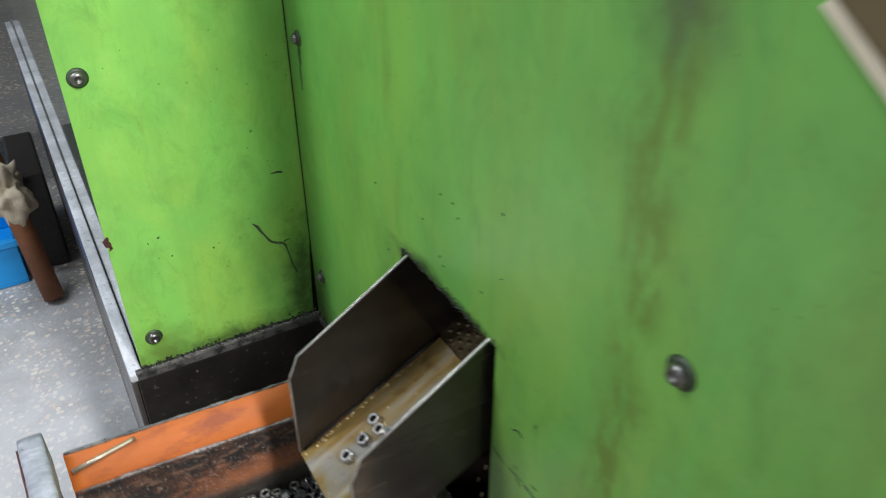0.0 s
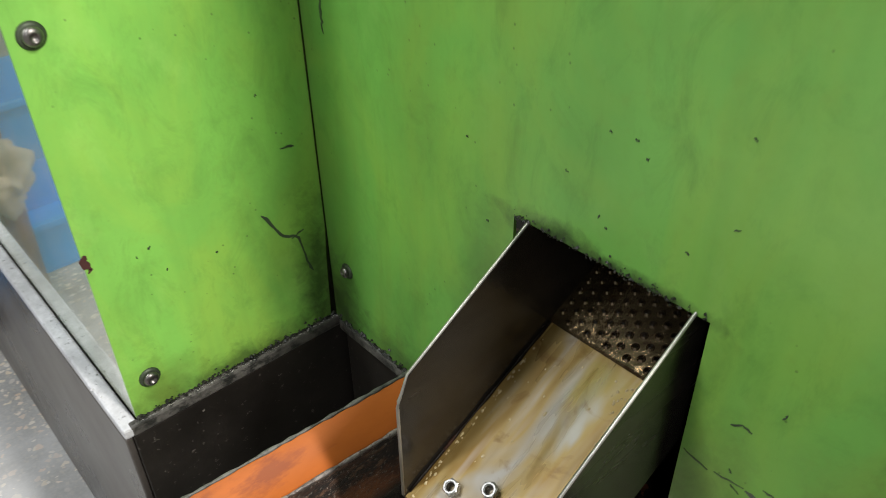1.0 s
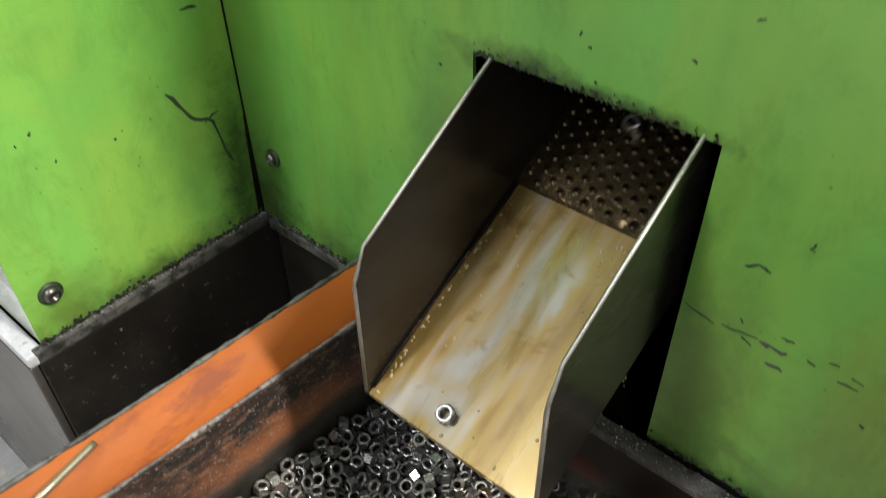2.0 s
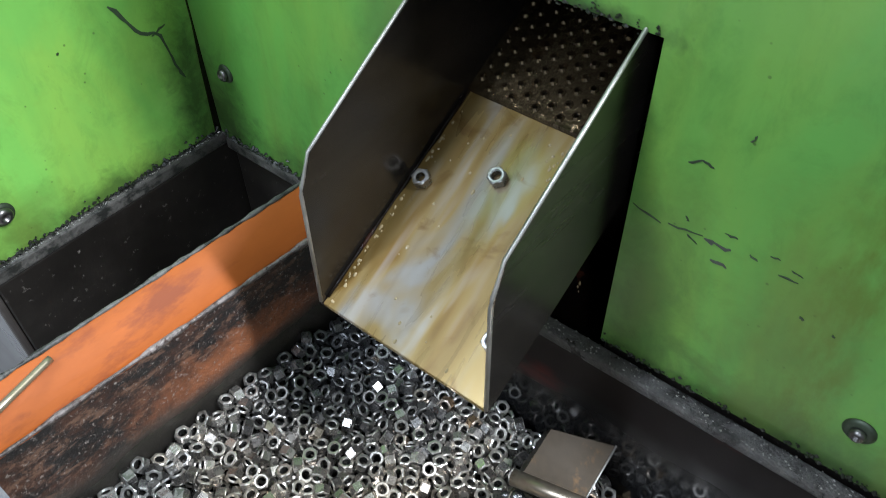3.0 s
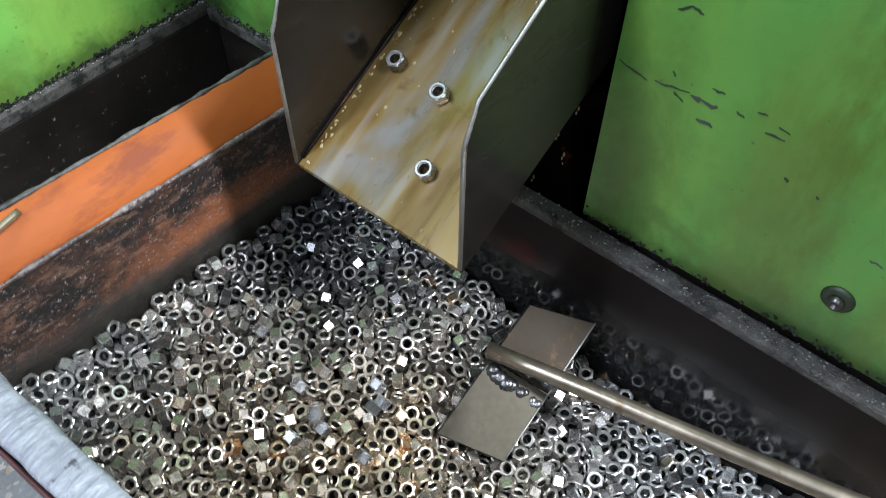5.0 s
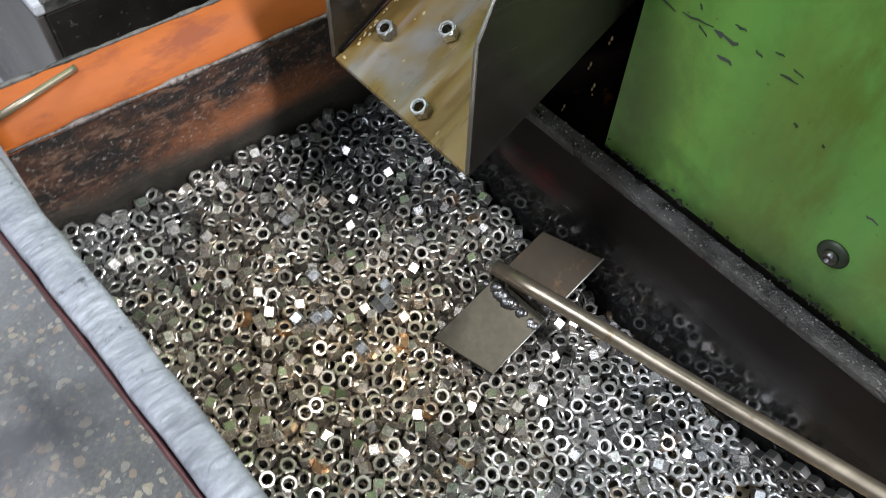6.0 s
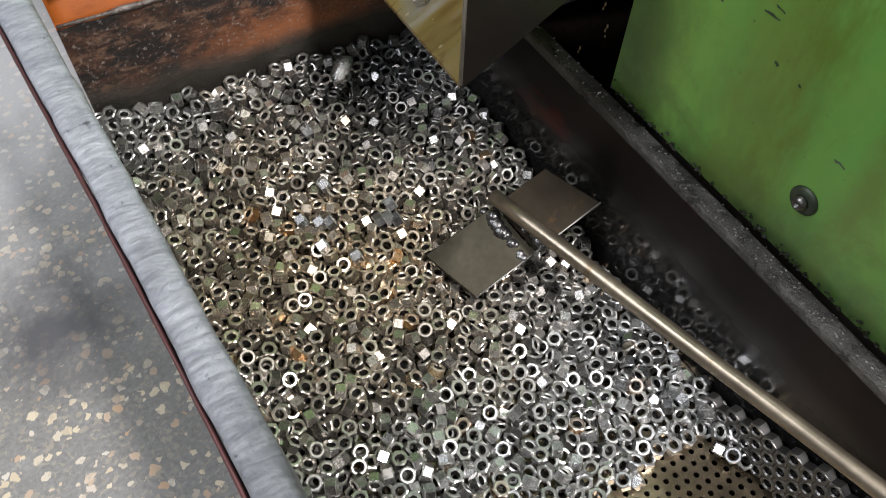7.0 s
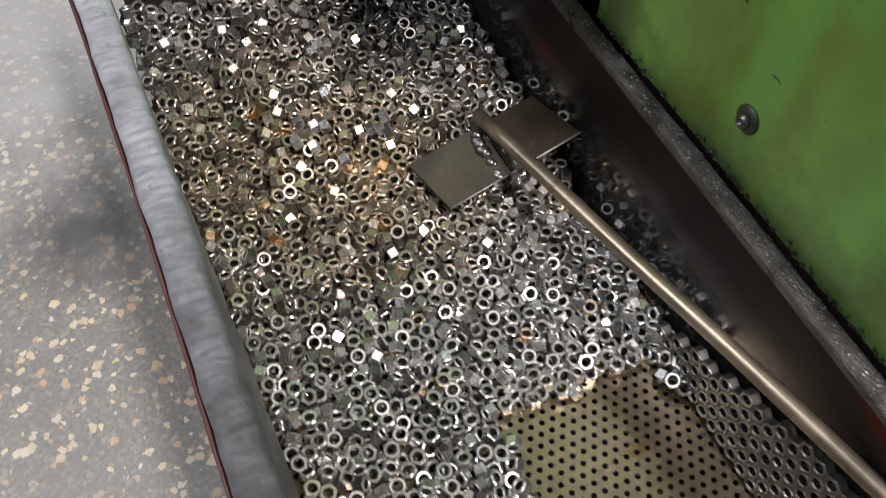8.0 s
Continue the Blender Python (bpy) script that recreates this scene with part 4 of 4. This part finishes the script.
LEDGE_CRUMBS = (
    (230, lambda q: (clot(q, -0.234, -0.004), 0.9044 - abs(q.gauss(0, 0.0012)), 0.4965 + abs(q.gauss(0, 0.0028))), 0.0017, M_SOOTY, "black grime gathered where the green sheet meets the ledge"),
    (240, lambda q: (-0.0005 - abs(q.gauss(0, 0.0010)), clot(q, 0.642, 0.898), 0.4925 + abs(q.gauss(0, 0.0035))), 0.0018, M_SOOTY, "black grime along the foot of the green panel"),
    (150, lambda q: (-0.0004 - abs(q.gauss(0, 0.0006)), clot(q, 0.480, 0.640), 0.7515 + q.gauss(0, 0.0014) + 0.006 * q.random() ** 5), 0.0011, M_SOOTY, "black burrs and grime on the cut edge of the opening"),
    (260, lambda q: (-0.0006 - abs(q.gauss(0, 0.0008)), q.uniform(0.10, 0.476), 0.506 + abs(q.gauss(0, 0.0022))), 0.0012, M_SOOTY, "dark grime along the lower edge of the green panel"),
    (520, lambda q: (XR + q.uniform(-0.001, 0.012), q.uniform(0.0, 0.69), 0.5003), 0.0007, M_STEELEDGE, "bright grains of swarf on the tray rim"),
    (260, lambda q: (q.uniform(-0.24, 0.0), 0.9035 - q.uniform(0.0, 0.003), 0.4958), 0.0006, M_STEELEDGE, "bright grains of swarf on the column ledge"),
    (220, lambda q: (q.uniform(-0.2515, -0.2365), q.uniform(0.902, 1.6), 0.4948), 0.0010, M_LEDGE, "pale grit on the side ledge"),
)
for i, (count, place, size, mat, label) in enumerate(LEDGE_CRUMBS):
    tagged(part("swarf" if mat is M_STEELEDGE else "grime", crumbs(count, place, size, 200 + i), mat), label, "dirt", kind="stuff")

# ---- things in the background ----
def crate(x, y, z, w, d, h):
    c = thing("plastic_crate", "blue plastic crate on the terrazzo floor", "crate", "blue crates")
    c.matrix_world = pose(x, y, z)
    part("bottom", solid((0, w, 0, d, 0, 0.006), bevel=0.002), M_BLUE, c)
    for bx in ((0, w, 0, 0.006, 0.0065, h), (0, w, d - 0.006, d, 0.0065, h), (0, 0.006, 0.0065, d - 0.0065, 0.0065, h), (w - 0.006, w, 0.0065, d - 0.0065, 0.0065, h)):
        part("wall", solid(bx, bevel=0.0015), M_BLUE, c)
    part("rim", solid((-0.012, w + 0.012, -0.012, -0.0005, h - 0.018, h), bevel=0.002), M_BLUE, c)
    return c


crate(-0.80, 1.98, 0.001, 0.42, 0.30, 0.13)
crate(-0.86, 2.46, 0.001, 0.48, 0.34, 0.22)
post = thing("leaning_post", "rusty brown post leaning beside the machine base", "post")
part("bar", tube([(-0.335, 1.86, 0.012), (-0.372, 2.0, 0.35), (-0.42, 2.16, 0.75), (-0.47, 2.32, 1.2)], 0.024, 14), M_RUSTPOST, post)
bx = thing("floor_box", "black box on the floor beside the post", "box")
part("box_body", solid((-0.345, -0.275, 2.02, 2.3, 0.0, 0.26), bevel=0.006), M_BLACK, bx)


def rag():
    bm = bmesh.new()
    bmesh.ops.create_icosphere(bm, subdivisions=4, radius=0.05)
    for v in bm.verts:
        v.co *= 1 + 0.75 * (noise.noise(v.co * 26) + 0.6 * noise.noise(v.co * 60))
        v.co.z *= 1.3
    for f in bm.faces:
        f.smooth = True
    return bm


rg_ob = part("tied_rag", rag(), M_RAG)
rg_ob.location = (-0.362, 1.955, 0.27)
tagged(rg_ob, "beige rag tied round the rusty post", "rag")


# ---- nuts ----
def pile_top(x, y):
    ys = (0.10, 0.27, 0.37, 0.45, 0.54, 0.66, 0.72)
    zs = (0.3625, 0.3625, 0.3685, 0.378, 0.389, 0.403, 0.433)
    z = float(np.interp(y, ys, zs))
    if y > 0.36:
        z -= 0.009 * max(0.0, min(1.0, (x + 0.075) / 0.05))
        z += 0.006 * max(0.0, min(1.0, (-0.29 - x) / 0.04))
    z -= 0.022 * max(0.0, 1 - math.hypot((x + 0.148) / 0.032, (y - 0.452) / 0.034))
    return z + 0.003 * noise.noise(Vector((x * 30, y * 30, 0)))


def in_pile(x, y):
    w = 0.010 * noise.noise(Vector((x * 45, y * 45, 3.0)))
    if x < -0.178 + w:
        return y > 0.10
    if x < -0.045:
        return y > 0.262 + w
    return y > 0.232 + w


def nut_turn(rnd, flat):
    if rnd.random() < flat:
        a, b = rnd.gauss(0, 19), rnd.gauss(0, 19)
    else:
        a, b = rnd.uniform(0, 360), math.degrees(math.acos(rnd.uniform(-1, 1)))
    return Euler((radians(a), radians(b), rnd.uniform(0, 6.28))).to_matrix()


def scatter():
    """Nuts packed at random below the pile's top, none nearer than a nut's mean width."""
    rnd = random.Random(11)
    cell, grid, kept = 0.0101, {}, []
    tries = 0
    while tries < 300000 and len(kept) < 6000:
        tries += 1
        y = rnd.uniform(0.10, 0.715)
        x = rnd.uniform(rim_in(y) + 0.004, XR - 0.008)
        if y > FY(x) - 0.0065 or not in_pile(x, y):
            continue
        top = pile_top(x, y) - 0.004
        low = max(TB + 0.0035, top - 0.022)
        z = top - (top - low) * rnd.random() ** 1.7
        if rnd.random() < 0.35:
            z = top
        k = (int(x / cell), int(y / cell), int(z / cell))
        near = False
        for i in (-1, 0, 1):
            for j in (-1, 0, 1):
                for l in (-1, 0, 1):
                    for q in grid.get((k[0] + i, k[1] + j, k[2] + l), ()):
                        if (q[0] - x) ** 2 + (q[1] - y) ** 2 + (q[2] - z) ** 2 < cell * cell:
                            near = True
        if near:
            continue
        grid.setdefault(k, []).append((x, y, z))
        kept.append((x, y, z))
    return kept


rn = random.Random(21)
spots = scatter()
loose, rest = [], []
for p in spots:
    shallow = p[1] < 0.335
    (loose if shallow and p[1] > 0.20 and len(loose) < 280 else rest).append(p)
verts, faces = [], []
for i, p in enumerate(rest):
    flat = 0.6 if p[1] < 0.36 else 0.5
    m = np.array(nut_turn(rn, flat))
    verts.append(NUT_V @ m.T + np.array(p))
    faces.extend([tuple(96 * i + k for k in f) for f in NUT_F])
pile_mesh = bpy.data.meshes.new("nut_pile")
pile_mesh.from_pydata(np.concatenate(verts).tolist(), [], faces)
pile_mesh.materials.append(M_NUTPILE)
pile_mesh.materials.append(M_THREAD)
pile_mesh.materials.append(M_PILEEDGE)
pile_mesh.polygons.foreach_set("material_index", np.tile(NUT_SLOTS, len(rest)))
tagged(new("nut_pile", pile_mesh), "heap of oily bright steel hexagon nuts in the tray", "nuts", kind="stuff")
for p in loose:
    ob = tagged(new("hex_nut", NUT_MESH), "loose bright steel hexagon nut on the tray bottom", "nut", "loose nuts in the tray")
    m = nut_turn(rn, 0.62)
    ob.matrix_world = Matrix.Translation(p) @ m.to_4x4()

# rows of nuts stacked against the foot of the right wall
STEEP = 84.0
ROW_ENDS = (0.290, 0.282, 0.262, 0.240, 0.214, 0.192, 0.168, 0.142)
for k, row_end in enumerate(ROW_ENDS):
    for i in range(20):
        y = 0.075 + (AF + 0.0002) * (i + 0.5 * (k % 2))
        if y > row_end:
            continue
        ob = tagged(new("hex_nut", SHADED_NUT_MESH), "oily steel hexagon nut against the tray wall, shade put into its colour", "nut", "nuts stacked along the tray wall")
        up = 0.872 * AF * k
        ob.matrix_world = pose(XR - 0.0145 + up * math.cos(radians(STEEP)), y, TB + 0.0075 + up * math.sin(radians(STEEP)), 0, -STEEP + rn.gauss(0, 1.5), 0) @ pose(0, 0, 0, 0, 0, 30 + rn.gauss(0, 1.5))

# nuts that slide down the chute: (seconds, x, y) on its floor; the last time given is when it leaves the lip
SLIDES = [
    ((0.0, -0.060, 0.592), (0.5, -0.083, 0.597), (1.0, -0.105, 0.596), (1.5, -0.125, 0.596), (1.55, -0.131, 0.596)),
    ((0.0, -0.055, 0.566), (0.5, -0.075, 0.570), (1.0, -0.090, 0.570), (1.5, -0.106, 0.567), (2.0, -0.115, 0.567), (2.2, -0.117, 0.567), (2.7, -0.131, 0.566)),
    ((0.0, -0.061, 0.578), (0.2, -0.067, 0.576), (0.5, -0.087, 0.562), (0.8, -0.122, 0.560), (0.85, -0.131, 0.560)),
    ((0.0, -0.077, 0.582), (0.2, -0.080, 0.580), (0.5, -0.096, 0.591), (0.8, -0.125, 0.592), (0.85, -0.131, 0.592)),
    ((0.0, -0.071, 0.562), (0.2, -0.075, 0.564), (0.5, -0.103, 0.579), (0.65, -0.131, 0.580)),
    ((0.0, -0.096, 0.579), (0.2, -0.101, 0.578), (0.35, -0.131, 0.578)),
    ((0.0, 0.185, 0.575), (1.8, 0.180, 0.575), (2.0, 0.094, 0.573), (2.2, 0.066, 0.570), (2.6, 0.015, 0.567), (3.3, -0.021, 0.565), (3.5, -0.030, 0.565), (3.7, -0.043, 0.565), (4.0, -0.050, 0.565), (4.3, -0.058, 0.567), (4.5, -0.073, 0.565), (4.6, -0.090, 0.564), (4.7, -0.107, 0.562), (4.82, -0.131, 0.562)),
    ((0.0, 0.185, 0.612), (2.3, 0.180, 0.612), (2.7, 0.02, 0.613), (3.1, -0.040, 0.613), (3.3, -0.057, 0.613), (3.4, -0.070, 0.615), (3.5, -0.086, 0.613), (3.6, -0.129, 0.614), (3.61, -0.131, 0.614)),
    ((0.0, 0.185, 0.57), (3.0, 0.180, 0.572), (3.2, 0.085, 0.572), (3.3, 0.049, 0.572), (3.4, 0.028, 0.571), (3.5, 0.014, 0.569), (3.6, 0.000, 0.569), (3.8, -0.009, 0.568), (4.0, -0.012, 0.568), (4.1, -0.024, 0.568), (4.5, -0.041, 0.564), (4.7, -0.046, 0.565), (5.8, -0.072, 0.566), (6.0, -0.076, 0.567), (6.5, -0.092, 0.567), (7.1, -0.118, 0.566), (7.3, -0.131, 0.566)),
    ((0.0, 0.185, 0.505), (2.3, 0.180, 0.505), (2.8, -0.06, 0.506), (3.3, -0.109, 0.505), (3.5, -0.113, 0.504), (4.0, -0.123, 0.502), (4.3, -0.127, 0.501), (4.36, -0.131, 0.501)),
    ((0.0, 0.185, 0.59), (3.65, 0.180, 0.590), (3.8, 0.060, 0.587), (3.9, 0.024, 0.584), (4.0, 0.010, 0.580), (4.1, -0.024, 0.581), (4.2, -0.045, 0.577), (4.3, -0.068, 0.576), (4.4, -0.114, 0.574), (4.43, -0.131, 0.574)),
    ((0.0, 0.185, 0.55), (3.9, 0.180, 0.552), (4.0, 0.075, 0.554), (4.1, -0.011, 0.555), (4.2, -0.031, 0.551), (4.3, -0.060, 0.546), (4.4, -0.074, 0.545), (4.5, -0.079, 0.542), (4.7, -0.086, 0.542), (5.8, -0.116, 0.542), (6.0, -0.120, 0.542), (6.2, -0.124, 0.539), (6.32, -0.131, 0.535)),
    ((0.0, 0.185, 0.61), (4.05, 0.180, 0.610), (4.2, 0.070, 0.609), (4.3, 0.000, 0.608), (4.4, -0.022, 0.607), (4.5, -0.027, 0.605), (4.7, -0.035, 0.606), (5.8, -0.090, 0.606), (6.0, -0.098, 0.605), (6.3, -0.109, 0.602), (6.5, -0.115, 0.602), (6.9, -0.131, 0.602)),
    ((0.0, 0.185, 0.56), (5.85, 0.180, 0.560), (6.0, 0.040, 0.556), (6.1, -0.078, 0.553), (6.2, -0.099, 0.547), (6.26, -0.131, 0.546)),
]


def motions():
    for i, rows in enumerate(SLIDES):
        ob = tagged(new("hex_nut", NUT_MESH), "oily bright steel hexagon nut sliding down the chute", "nut", "nuts on the chute")
        turn = 37 * i
        keys = []
        for t, x, y in rows:
            lift = NUT_H / 2 / math.cos(CA) + (0.0026 if x > 0.033 else 0.0002)
            keys.append((t, Matrix.Translation((x, y, slope(x) + lift)) @ Matrix.Rotation(-CA, 4, "Y") @ pose(0, 0, 0, 0, 0, turn)))
        t, x, y = rows[-1]
        lx, ly = -0.155 - 0.085 * ((i * 0.618) % 1.0), y + 0.09 * ((i * 0.414) % 1.0 - 0.6)
        land = Vector((lx, ly, pile_top(lx, ly) + 0.002))
        keys.append((t + 0.07, Matrix.Translation((-0.146, y, 0.525)) @ Matrix.Rotation(radians(-70), 4, "Y") @ pose(0, 0, 0, 0, 0, turn)))
        keys.append((t + 0.20, Matrix.Translation(land) @ Matrix.Rotation(radians(-110), 4, "Y") @ pose(0, 0, 0, 0, 0, turn)))
        keys.append((8.0, Matrix.Translation(land) @ Matrix.Rotation(radians(-110), 4, "Y") @ pose(0, 0, 0, 0, 0, turn)))
        walk(ob, keys)


motions()
